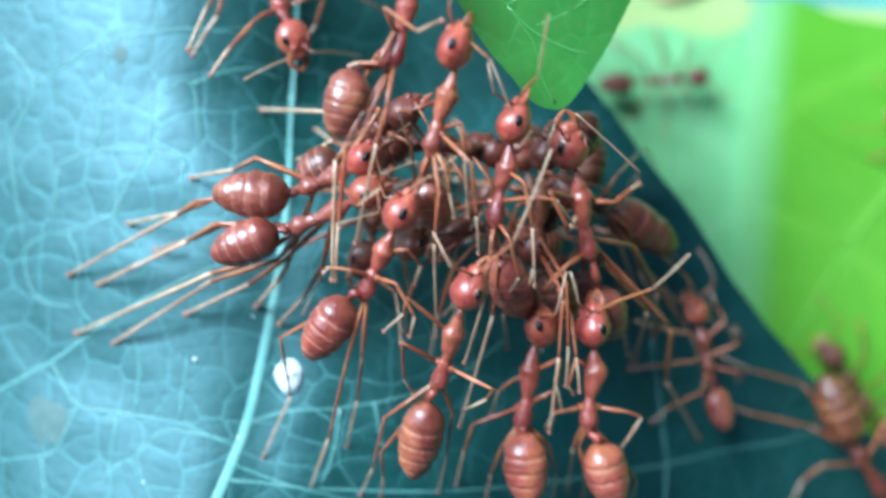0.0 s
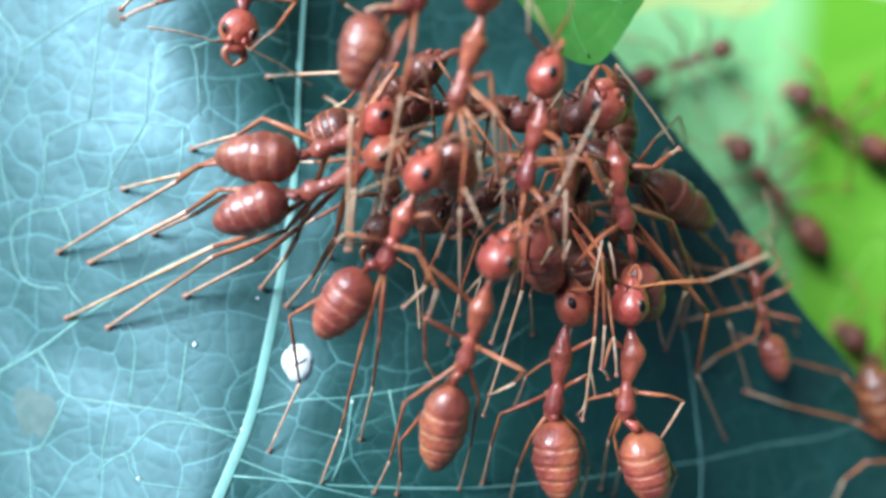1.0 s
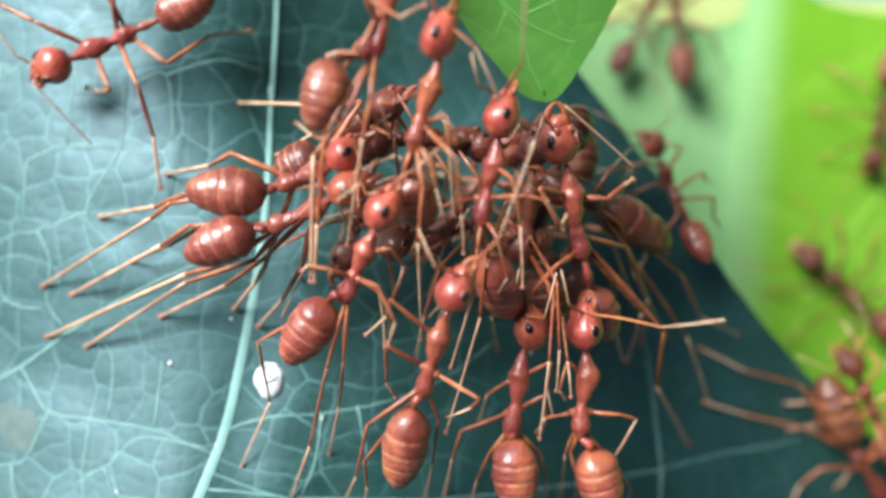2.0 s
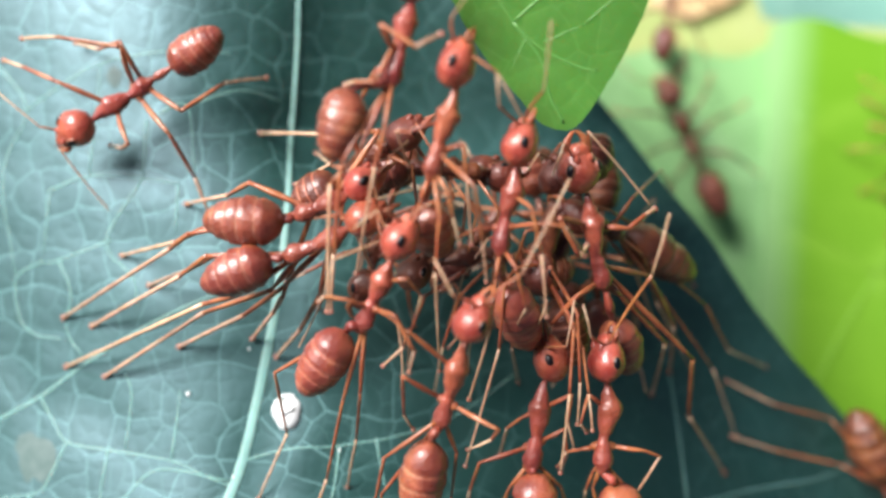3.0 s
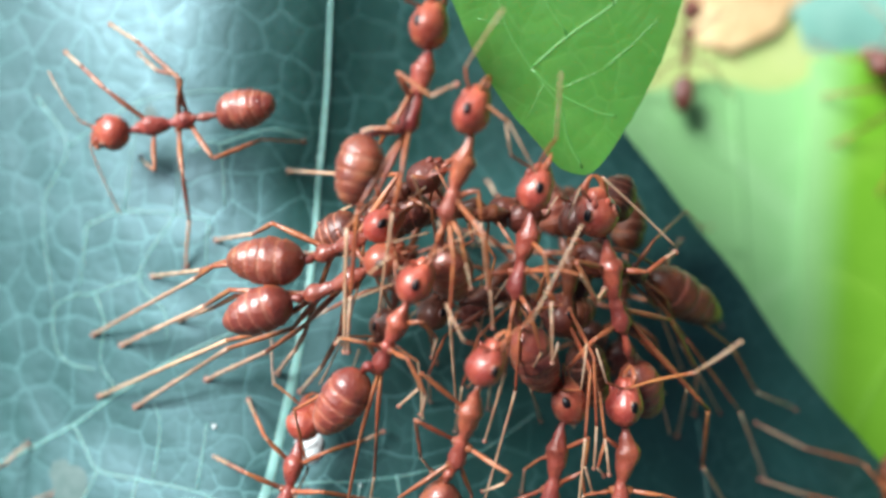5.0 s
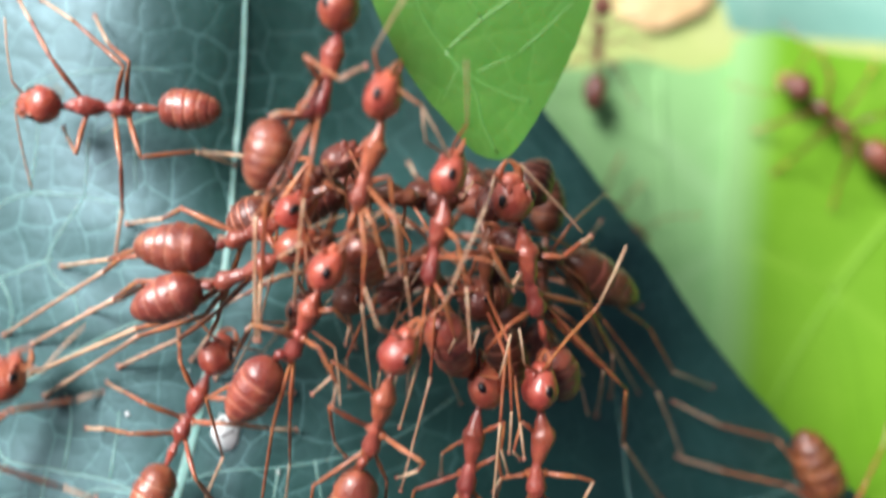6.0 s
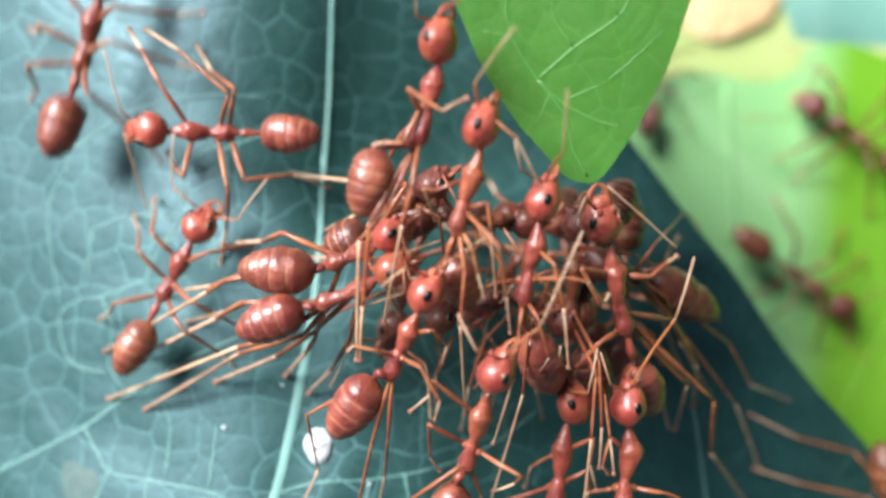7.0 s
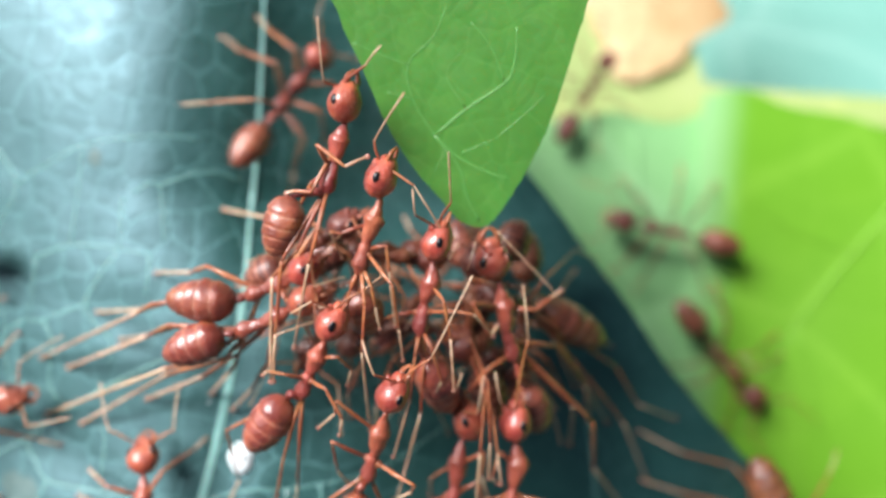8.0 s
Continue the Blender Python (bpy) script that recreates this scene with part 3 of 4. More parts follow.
    bm = bmesh.new()
    line, rad = smooth_line([neck, neck.lerp(fore, 0.55), fore, fore.lerp(saddle, 0.5), saddle, saddle.lerp(rear, 0.3), rear, tail],
                            [k * size for k in (0.14, 0.31, 0.49, 0.38, 0.22, 0.28, 0.41, 0.14)], 4)
    rad = [r * (0.94 if k in (13, 21) else 1.0) for k, r in enumerate(rad)]
    tube(bm, [head + (neck - head) * 0.75] + line, [0.1 * size] + rad, 16, 0.95)
    for v in bm.verts:
        v.co += Vector((noise.noise(v.co * 2.3), noise.noise(v.co * 2.3 + Vector((9, 0, 0))), noise.noise(v.co * 2.3 + Vector((0, 9, 0))))) * 0.07 * size
    add("thorax", bm, middle)
    g0, g1 = (Vector(p) for p in gaster)
    bm = bmesh.new()
    hump = Vector((0, 0, 0.1))
    line, rad = smooth_line([tail, node + hump, g0], [0.12 * size, 0.21 * size, 0.11 * size], 6)
    tube(bm, line, rad, 9)
    add("petiole", bm, middle)
    # gaster: overlapping plates with pale seams
    line, rad, mats = [], [], []
    G = 0.98 * girth * size
    for s in range(5):
        a, b = SEGMENTS[s], SEGMENTS[s + 1]
        for k in range(6):
            u = a + (b - a) * (k / 6 if k else 0.001)
            swell = gaster_width(u)
            lip = 1.0 + 0.05 * (k / 5) ** 2 - (0.05 if k == 0 and s else 0)
            line.append(g0.lerp(g1, u))
            rad.append(G * swell * lip)
            mats.append(1 if (k == 0 and s) else 0)
    line.append(g1)
    rad.append(0.03)
    bm = bmesh.new()
    tube(bm, line, rad, 20, 0.94, mats=mats)
    for v in bm.verts:
        v.co += Vector((1, 1, 1)) * noise.noise(v.co * 1.4) * 0.06 * size
    add("gaster", bm, [belly, SEAM], label="banded reddish-brown gaster" if tint == "red" else "")
    # legs
    hips = (fore.lerp(saddle, 0.1), saddle.lerp(rear, 0.35), rear)
    leg_parts = []
    for hip, knee, ankle, foot in legs:
        knee, ankle, foot = Vector(knee), Vector(ankle), Vector(foot)
        out = (knee - hips[hip]).normalized()
        root = hips[hip] + out * 0.22 * size - Vector((0, 0, 0.18 * size))
        bm = bmesh.new()
        line, rad = smooth_line([root, root.lerp(knee, 0.12), root.lerp(knee, 0.55) + Vector((0, 0, 0.12)), knee],
                                [k * size * (0.4 + 0.6 * stout) for k in (0.13, 0.078, 0.1, 0.062)], 4)
        tube(bm, line, rad, 8)
        bead(bm, hips[hip] + out * 0.2 * size - Vector((0, 0, 0.14 * size)), (out, out.orthogonal().normalized(), out.cross(out.orthogonal()).normalized()),
             (0.36 * size, 0.2 * size, 0.2 * size), 6, 8)
        leg = add("leg", bm, limb_shell, o=root)
        bm = bmesh.new()
        line, rad = smooth_line([knee, knee.lerp(ankle, 0.35), ankle], [0.062 * size * stout, 0.074 * size * stout, 0.056 * size * stout], 5)
        tube(bm, line, rad, 8)
        part("tibia", bm, limb_shell, leg, "", knee, root)
        bm = bmesh.new()
        sag = ankle.lerp(foot, 0.55) + Vector((0, 0, 0.1))
        line, rad = smooth_line([ankle, sag, foot], [0.062 * size * stout, 0.055 * size * stout, 0.05 * size * stout], 6)
        rad = [r * (1.1 if k % 3 == 0 else 0.9) for k, r in enumerate(rad)]
        tube(bm, line, rad, 8)
        tarsus = part("tarsus", bm, tip_shell, leg, "pale jointed foot" if tip_shell is SHIN else "", ankle, root)
        leg_parts.append(leg)
        bm = bmesh.new()
        bead(bm, foot, (Vector((1, 0, 0)), Vector((0, 1, 0)), Vector((0, 0, 1))), (0.11 * size * (0.3 + 0.7 * stout), 0.11 * size * (0.3 + 0.7 * stout), 0.09 * size), 6, 8)
        part("foot_pad", bm, PAD, leg, "", foot, root)
    ant.location = at * MM
    return ant, leg_parts, feeler_parts


SWAYING = []


def posed_ant(label, head, face, eye, trunk, node, gaster, girth, size, tint, sway, feelers, legs, stout=1.0, crown=None):
    """An ant that holds its place in the chain."""
    ant, leg_parts, feeler_parts = build_ant(trunk[3], head, face, eye, trunk, node, gaster, feelers, legs, girth, size, tint, stout, crown)
    tagged(ant, label, "ant", "ants in the chain")
    if sway:
        SWAYING.append((sway, feeler_parts, leg_parts))
    return ant


posed_ant("orange-red weaver ant gripping another ant's waist", head=(-1.7, 1.48, 8.2), face=(-0.91, 2.65, 8.2), eye=(0.09, -0.16, 0.98),
    trunk=[(-2.08, 0.66, 7.85), (-2.42, -0.05, 7.5), (-2.8, -0.86, 7.15), (-3.2, -1.71, 6.8)],
    node=(-3.7, -1.86, 6.8), gaster=[(-4.02, -2.11, 6.4), (-5.9, -4.76, 5.6)], girth=1.0, size=1.0, tint='red', sway=1,
    feelers=[((-2.43, 2.49, 9.4), (-3.34, 1.87, 9.2)), ((-0.34, 3.0, 8.8), (0.57, 3.72, 8.4))],
    legs=[(1, (-3.76, -0.83, 8.0), (-4.71, -0.71, 7.5), (-5.0, -0.95, 7.0)),
          (1, (-1.91, -1.41, 8.5), (-1.19, -2.79, 8.3), (-1.46, -3.69, 7.2)),
          (2, (-4.19, -4.95, 5.8), (-5.43, -9.01, 2.0), (-6.64, -11.99, -0.22)),
          (2, (-3.49, -4.67, 5.8), (-3.98, -7.03, 3.0), (-4.82, -9.91, -0.47)),
          (2, (-7.2, -3.95, 4.8), (-7.31, -7.08, 1.5), (-8.97, -10.41, -0.15)),
          (0, (-1.46, -0.01, 8.0), (-0.94, -0.69, 7.0), (-1.21, -1.52, 6.0))])
posed_ant("orange-red weaver ant biting the bright green leaf's edge", head=(2.93, 5.2, 7.6), face=(3.51, 6.59, 7.6), eye=(0.17, -0.01, 0.99),
    trunk=[(2.77, 4.22, 7.4), (2.67, 3.41, 7.2), (2.38, 2.42, 7.0), (2.21, 1.3, 6.8)],
    node=(2.18, 0.32, 6.4), gaster=[(2.47, -0.38, 5.4), (3.67, -3.1, 3.0)], girth=1.0, size=1.0, tint='red', sway=2,
    feelers=[((2.01, 6.3, 9.2), (1.85, 7.36, 9.6)), ((3.59, 6.86, 9.6), (3.57, 8.81, 11.5))],
    legs=[(1, (3.93, 2.07, 8.0), (4.65, 1.91, 8.0), (5.57, 0.84, 6.5)),
          (0, (3.29, 2.62, 8.6), (3.64, 0.86, 8.0), (3.82, -1.56, 7.0)),
          (1, (1.12, 1.9, 7.0), (0.3, 1.56, 6.0), (-0.46, 1.12, 5.0)),
          (2, (2.75, 0.43, 7.5), (3.23, -1.22, 6.5), (2.91, -1.98, 5.0)),
          (2, (1.99, -0.02, 7.0), (1.78, -2.08, 6.5), (0.95, -5.03, 5.0)),
          (2, (2.39, -0.16, 6.0), (2.2, -2.94, 5.0), (0.79, -8.5, 1.5))])
posed_ant('orange-red weaver ant holding the bright leaf edge in its jaws', head=(0.49, 7.89, 9.4), face=(1.04, 9.0, 9.4), eye=(-0.24, -0.1, 0.97),
    trunk=[(0.43, 6.88, 9.2), (0.19, 6.13, 9.0), (-0.16, 5.14, 8.8), (-0.44, 4.18, 8.6)],
    node=(-0.8, 3.27, 7.6), gaster=[(-0.78, 2.88, 7.0), (-0.22, 0.93, 5.0)], girth=1.0, size=1.0, tint='red', sway=3,
    feelers=[((0.25, 9.45, 10.2), (1.65, 11.08, 12.0)), ((1.89, 7.44, 10.0), (2.9, 5.67, 9.2))],
    legs=[(1, (1.1, 3.27, 10.0), (1.34, 1.29, 8.5), (1.47, -0.2, 7.0)),
          (2, (0.14, 3.19, 9.0), (0.31, 2.26, 8.5), (0.52, 1.31, 8.0)),
          (2, (-0.16, 2.34, 9.0), (-0.36, 0.21, 8.0), (-0.3, -3.94, 4.0)),
          (0, (-1.28, 5.49, 9.0), (-1.8, 5.6, 8.6), (-1.45, 4.45, 7.0)),
          (2, (-0.88, 2.98, 8.5), (-1.19, 2.06, 8.0), (-1.73, 0.98, 7.0)),
          (1, (0.74, 5.0, 9.0), (0.85, 3.84, 8.5), (1.05, 1.34, 7.0))])
posed_ant('orange-red weaver ant stretched from the bright leaf to the chain', head=(-1.16, 11.17, 9.4), face=(-0.72, 12.56, 9.4), eye=(-0.51, 0.03, 0.86),
    trunk=[(-1.2, 10.23, 9.3), (-1.4, 9.6, 9.2), (-1.63, 8.62, 9.1), (-1.91, 7.61, 9.0)],
    node=(-2.34, 7.32, 9.0), gaster=[(-3.5, 7.1, 9.2), (-4.25, 4.4, 8.8)], girth=0.92, size=1.0, tint='red', sway=4,
    feelers=[((-1.97, 11.96, 10.2), (-1.94, 14.36, 11.4)), ((-0.19, 12.57, 10.4), (0.5, 13.22, 11.0))],
    legs=[(1, (-2.25, 9.22, 10.3), (-0.96, 8.3, 10.5), (-0.04, 8.79, 10.3)),
          (2, (-2.13, 5.48, 9.8), (-2.5, 4.11, 9.4), (-3.47, 0.19, 6.5)),
          (2, (-3.14, 4.74, 9.2), (-4.27, 3.53, 9.0), (-4.66, -1.29, 7.0)),
          (2, (-3.8, 4.21, 9.4), (-4.27, 0.94, 8.0), (-4.52, -1.29, 7.0)),
          (0, (-2.52, 7.24, 9.6), (-3.31, 7.31, 9.4), (-3.67, 7.21, 9.2)),
          (1, (-2.61, 7.72, 9.0), (-3.31, 6.73, 8.0), (-3.76, 5.23, 7.0))], stout=1.25)
posed_ant("orange-red weaver ant hanging on to another ant's gaster", head=(6.89, -3.59, 3.3), face=(7.12, -2.14, 3.3), eye=(0.38, -0.03, 0.93),
    trunk=[(6.93, -4.6, 3.17), (7.08, -5.67, 3.05), (6.82, -6.94, 2.92), (6.78, -8.0, 2.8)],
    node=(7.14, -8.79, 2.8), gaster=[(7.3, -9.03, 2.6), (8.15, -12.31, 2.2)], girth=0.97, size=1.1, tint='red', sway=5,
    feelers=[((7.4, 0.75, 5.8), (7.15, 3.3, 6.8)), ((6.03, -2.45, 4.6), (5.68, -1.04, 5.0))],
    legs=[(1, (8.56, -7.49, 3.0), (9.31, -7.8, 2.6), (8.52, -9.87, 1.0)),
          (2, (6.5, -8.6, 2.0), (6.33, -9.68, 1.0), (6.82, -13.21, -4.55)),
          (0, (6.13, -5.04, 3.2), (5.77, -6.34, 3.2), (6.11, -6.77, 2.6)),
          (2, (8.97, -10.62, 1.5), (9.39, -11.3, 1.0), (10.56, -14.45, -6.17)),
          (2, (6.51, -9.41, 1.6), (6.97, -10.97, 0.6), (7.71, -13.62, -4.95)),
          (1, (5.85, -7.53, 2.6), (5.27, -7.73, 2.2), (4.97, -8.53, 1.4))])
posed_ant('orange-red weaver ant holding on beside its neighbour', head=(4.55, -3.61, 3.0), face=(4.33, -2.25, 3.0), eye=(-0.21, 0.18, 0.96),
    trunk=[(4.21, -4.7, 2.9), (4.06, -5.69, 2.8), (3.92, -6.97, 2.7), (3.72, -8.03, 2.6)],
    node=(3.77, -8.36, 2.6), gaster=[(3.78, -8.58, 2.5), (4.08, -12.13, 2.2)], girth=1.0, size=1.1, tint='red', sway=6,
    feelers=[((5.01, -2.93, 4.6), (5.32, -1.02, 5.6)), ((3.76, -1.96, 4.6), (4.01, -0.94, 5.0))],
    legs=[(1, (1.45, -8.28, 2.2), (1.06, -9.84, 1.0), (0.71, -12.19, -1.81)),
          (2, (2.79, -9.35, 2.0), (2.27, -10.9, 1.0), (2.07, -13.28, -2.34)),
          (1, (5.1, -6.57, 3.0), (5.32, -7.82, 2.0), (5.14, -8.8, 1.0)),
          (0, (5.35, -4.99, 3.6), (5.25, -6.32, 3.0), (5.63, -7.64, 2.0)),
          (2, (5.05, -9.36, 1.8), (5.53, -10.97, 0.6), (5.93, -13.54, -4.16)),
          (0, (3.32, -6.12, 2.6), (2.66, -6.79, 1.6), (2.55, -8.68, -2.56))])
posed_ant('orange-red weaver ant biting the waist of the ant ahead', head=(1.06, -1.66, 8.0), face=(1.83, -0.37, 8.0), eye=(0.47, -0.18, 0.86),
    trunk=[(0.71, -2.68, 7.55), (0.47, -3.53, 7.1), (0.17, -4.6, 6.65), (-0.13, -5.6, 6.2)],
    node=(-0.46, -6.2, 6.2), gaster=[(-0.64, -6.63, 5.6), (-1.38, -10.29, 4.4)], girth=1.0, size=1.0, tint='red', sway=7,
    feelers=[((0.34, -0.64, 9.4), (-0.3, 0.76, 9.0)), ((2.76, 0.2, 9.2), (4.38, 3.84, 9.2))],
    legs=[(1, (-1.67, -3.82, 7.6), (-1.74, -5.73, 5.0), (-1.38, -6.48, 4.0)),
          (1, (2.07, -5.9, 7.4), (1.81, -6.52, 6.0), (0.88, -7.18, 4.6)),
          (2, (-2.54, -7.33, 5.6), (-3.29, -10.3, 2.5), (-4.17, -12.38, -0.6)),
          (2, (-2.79, -9.19, 4.0), (-2.82, -10.87, 2.0), (-3.14, -12.51, -0.74)),
          (2, (0.42, -7.22, 5.0), (0.17, -9.56, 3.0), (-0.24, -12.45, -1.47)),
          (0, (-1.46, -1.98, 8.0), (-1.65, -2.72, 7.0), (-2.54, -3.54, 6.0))])
posed_ant("orange-red weaver ant with jaws at the bright leaf's tip", head=(5.55, 4.44, 5.0), face=(5.36, 5.79, 5.4), eye=(0.95, 0.1, -0.28),
    trunk=[(5.98, 3.28, 4.65), (6.18, 2.34, 4.3), (6.4, 0.93, 3.95), (6.72, -0.1, 3.6)],
    node=(7.07, -1.26, 3.0), gaster=[(7.35, -1.9, 2.2), (8.45, -4.4, 0.7)], girth=0.9, size=1.1, tint='red', sway=8,
    feelers=[((5.69, 5.84, 6.4), (8.64, 3.23, 4.6)), ((4.72, 5.36, 6.4), (4.32, 4.08, 6.2))],
    legs=[(1, (9.17, 0.04, 1.4), (11.01, -2.4, -2.0), (11.84, -5.17, -6.85)),
          (1, (11.14, -3.93, 0.6), (11.7, -7.08, -3.0), (14.73, -11.07, -8.0)),
          (0, (4.6, 2.47, 6.0), (5.48, 0.86, 5.5), (5.86, 1.34, 5.0)),
          (2, (7.66, -0.82, 2.5), (10.16, -3.09, 0.0), (10.81, -6.3, -6.4)),
          (2, (5.49, -0.76, 4.5), (4.5, -2.02, 3.5), (4.4, -3.13, 2.0)),
          (0, (7.77, 2.1, 4.0), (8.6, 2.73, 3.4), (9.09, 3.0, 3.0))], stout=1.5, crown=(0.3, 0.0, 0.95))
# Ants tinted dark in here carry the chain's inner shade in their colour.
posed_ant('weaver ant deep inside the chain, shade put into its dark red', head=(4.77, 4.42, 3.0), face=(5.03, 5.82, 3.0), eye=(0.36, -0.22, 0.91),
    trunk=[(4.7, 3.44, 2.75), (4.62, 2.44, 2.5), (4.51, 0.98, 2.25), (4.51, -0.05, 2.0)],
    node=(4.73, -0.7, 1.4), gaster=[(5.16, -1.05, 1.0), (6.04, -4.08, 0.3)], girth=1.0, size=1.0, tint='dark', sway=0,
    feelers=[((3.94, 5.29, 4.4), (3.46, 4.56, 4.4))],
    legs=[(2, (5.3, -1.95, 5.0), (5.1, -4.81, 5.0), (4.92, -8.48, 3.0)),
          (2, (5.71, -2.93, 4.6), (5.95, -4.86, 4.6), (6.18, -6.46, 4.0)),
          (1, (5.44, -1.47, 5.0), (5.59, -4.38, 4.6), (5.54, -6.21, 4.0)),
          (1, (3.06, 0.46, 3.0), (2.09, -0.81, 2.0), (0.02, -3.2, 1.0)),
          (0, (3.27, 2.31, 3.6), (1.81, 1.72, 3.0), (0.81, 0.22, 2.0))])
posed_ant('amber-bellied weaver ant clinging to the curved leaf side', head=(5.7, 2.66, 3.0), face=(4.94, 3.21, 3.0), eye=(0.6, 0.1, 0.8),
    trunk=[(6.26, 2.49, 2.55), (6.76, 2.36, 2.1), (7.25, 2.22, 1.65), (7.69, 2.04, 1.2)],
    node=(8.08, 2.1, 0.3), gaster=[(8.4, 2.1, -0.4), (12.25, 0.0, -2.9)], girth=1.12, size=1.0, tint='amber', sway=0,
    feelers=[],
    legs=[(2, (13.14, -1.45, -4.0), (14.85, -3.88, -6.2), (17.88, -5.14, -9.45)),
          (2, (10.45, -0.93, -2.0), (13.88, -4.86, -5.6), (15.99, -9.05, -8.55)),
          (1, (8.35, 3.57, 1.6), (10.55, 5.32, -2.4), (12.55, 4.88, -8.44)),
          (1, (9.2, 1.01, 0.0), (10.39, -1.24, -3.0), (13.23, -5.17, -7.39))])
posed_ant('orange-red weaver ant braced on the dark leaf, pulling hard', head=(-3.35, 3.88, 6.0), face=(-2.47, 4.44, 6.0), eye=(0.2, 0.05, 0.98),
    trunk=[(-3.96, 3.48, 5.9), (-4.58, 3.21, 5.8), (-5.3, 2.91, 5.7), (-5.9, 2.69, 5.6)],
    node=(-6.43, 2.46, 5.6), gaster=[(-6.62, 2.3, 5.9), (-9.98, 2.4, 5.9)], girth=1.06, size=1.0, tint='red', sway=9,
    feelers=[((-2.59, 3.12, 7.4), (-1.27, 3.6, 7.0)), ((-2.25, 4.68, 7.4), (-1.48, 5.37, 7.2))],
    legs=[(2, (-10.15, 2.26, 5.0), (-12.07, 1.8, 3.0), (-16.05, 1.44, -1.26)),
          (2, (-10.86, 2.0, 5.0), (-12.06, 1.48, 3.6), (-19.27, -1.59, -1.92)),
          (1, (-8.15, 3.98, 5.4), (-9.69, 3.67, 3.0), (-12.73, 3.61, -0.95)),
          (1, (-7.1, -0.75, 3.6), (-7.86, -1.55, 2.0), (-9.38, -2.9, -0.54)),
          (0, (-2.7, 6.01, 6.0), (-4.94, 6.34, 3.0), (-9.41, 7.25, -2.14)),
          (0, (-4.16, 2.52, 6.4), (-3.63, 1.85, 6.0), (-3.24, 0.47, 4.0))], stout=1.7)
posed_ant('orange-red weaver ant standing on the dark leaf, pulling with long legs', head=(-3.22, 2.42, 6.4), face=(-2.33, 2.79, 6.4), eye=(-0.14, -0.27, 0.95),
    trunk=[(-3.92, 2.02, 6.3), (-4.53, 1.7, 6.2), (-5.36, 1.31, 6.1), (-6.21, 1.0, 6.0)],
    node=(-6.78, 0.81, 6.0), gaster=[(-7.07, 0.84, 6.2), (-9.98, -0.38, 6.0)], girth=1.0, size=1.0, tint='red', sway=10,
    feelers=[((-2.36, 2.1, 7.6), (-1.14, 2.33, 7.4)), ((-2.6, 1.51, 7.4), (-4.3, 0.92, 8.0))],
    legs=[(2, (-9.93, 1.04, 5.4), (-11.83, 0.25, 3.0), (-17.65, -2.03, -1.56)),
          (2, (-9.8, 0.91, 5.0), (-11.45, 0.35, 3.0), (-14.54, -0.36, -0.99)),
          (1, (-8.62, -0.66, 5.0), (-10.44, -1.09, 4.0), (-18.93, -4.36, -1.81)),
          (1, (-7.39, -0.48, 4.6), (-10.71, -1.5, 3.0), (-16.8, -4.79, -1.34)),
          (0, (-7.02, -0.37, 4.0), (-9.08, -1.65, 2.5), (-12.98, -3.29, -0.76)),
          (0, (-5.44, -0.74, 4.0), (-6.64, -2.32, 2.0), (-8.2, -3.75, -0.47))], stout=1.7)
posed_ant('weaver ant deep inside the chain, shade put into its dark red', head=(2.46, 4.47, 2.6), face=(3.35, 4.77, 2.6), eye=(0.19, 0.73, 0.66),
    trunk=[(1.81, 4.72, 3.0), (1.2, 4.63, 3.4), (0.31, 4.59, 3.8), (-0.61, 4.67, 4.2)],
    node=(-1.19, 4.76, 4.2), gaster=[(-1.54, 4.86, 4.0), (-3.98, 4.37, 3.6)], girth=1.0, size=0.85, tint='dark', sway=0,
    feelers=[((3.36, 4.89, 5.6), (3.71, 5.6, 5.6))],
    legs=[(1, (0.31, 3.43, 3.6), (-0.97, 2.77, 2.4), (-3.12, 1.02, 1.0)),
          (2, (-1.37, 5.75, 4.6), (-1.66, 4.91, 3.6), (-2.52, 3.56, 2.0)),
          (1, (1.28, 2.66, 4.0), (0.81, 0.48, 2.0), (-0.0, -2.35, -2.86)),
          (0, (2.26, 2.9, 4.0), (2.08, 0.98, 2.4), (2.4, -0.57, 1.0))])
posed_ant('weaver ant deep inside the chain, shade put into its dark red', head=(-1.47, 0.23, 2.6), face=(-0.71, 0.98, 2.6), eye=(0.6, 0.1, 0.8),
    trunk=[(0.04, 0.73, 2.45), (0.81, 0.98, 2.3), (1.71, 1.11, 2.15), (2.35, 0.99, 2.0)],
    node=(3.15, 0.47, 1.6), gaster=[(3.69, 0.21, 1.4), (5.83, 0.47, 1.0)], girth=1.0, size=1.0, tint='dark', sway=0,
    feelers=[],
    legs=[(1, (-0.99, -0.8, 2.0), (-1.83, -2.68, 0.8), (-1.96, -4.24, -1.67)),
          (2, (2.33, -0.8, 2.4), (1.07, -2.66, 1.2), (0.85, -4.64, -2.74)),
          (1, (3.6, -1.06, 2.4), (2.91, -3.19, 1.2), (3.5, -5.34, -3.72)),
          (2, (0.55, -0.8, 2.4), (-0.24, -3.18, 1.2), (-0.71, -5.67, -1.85))])
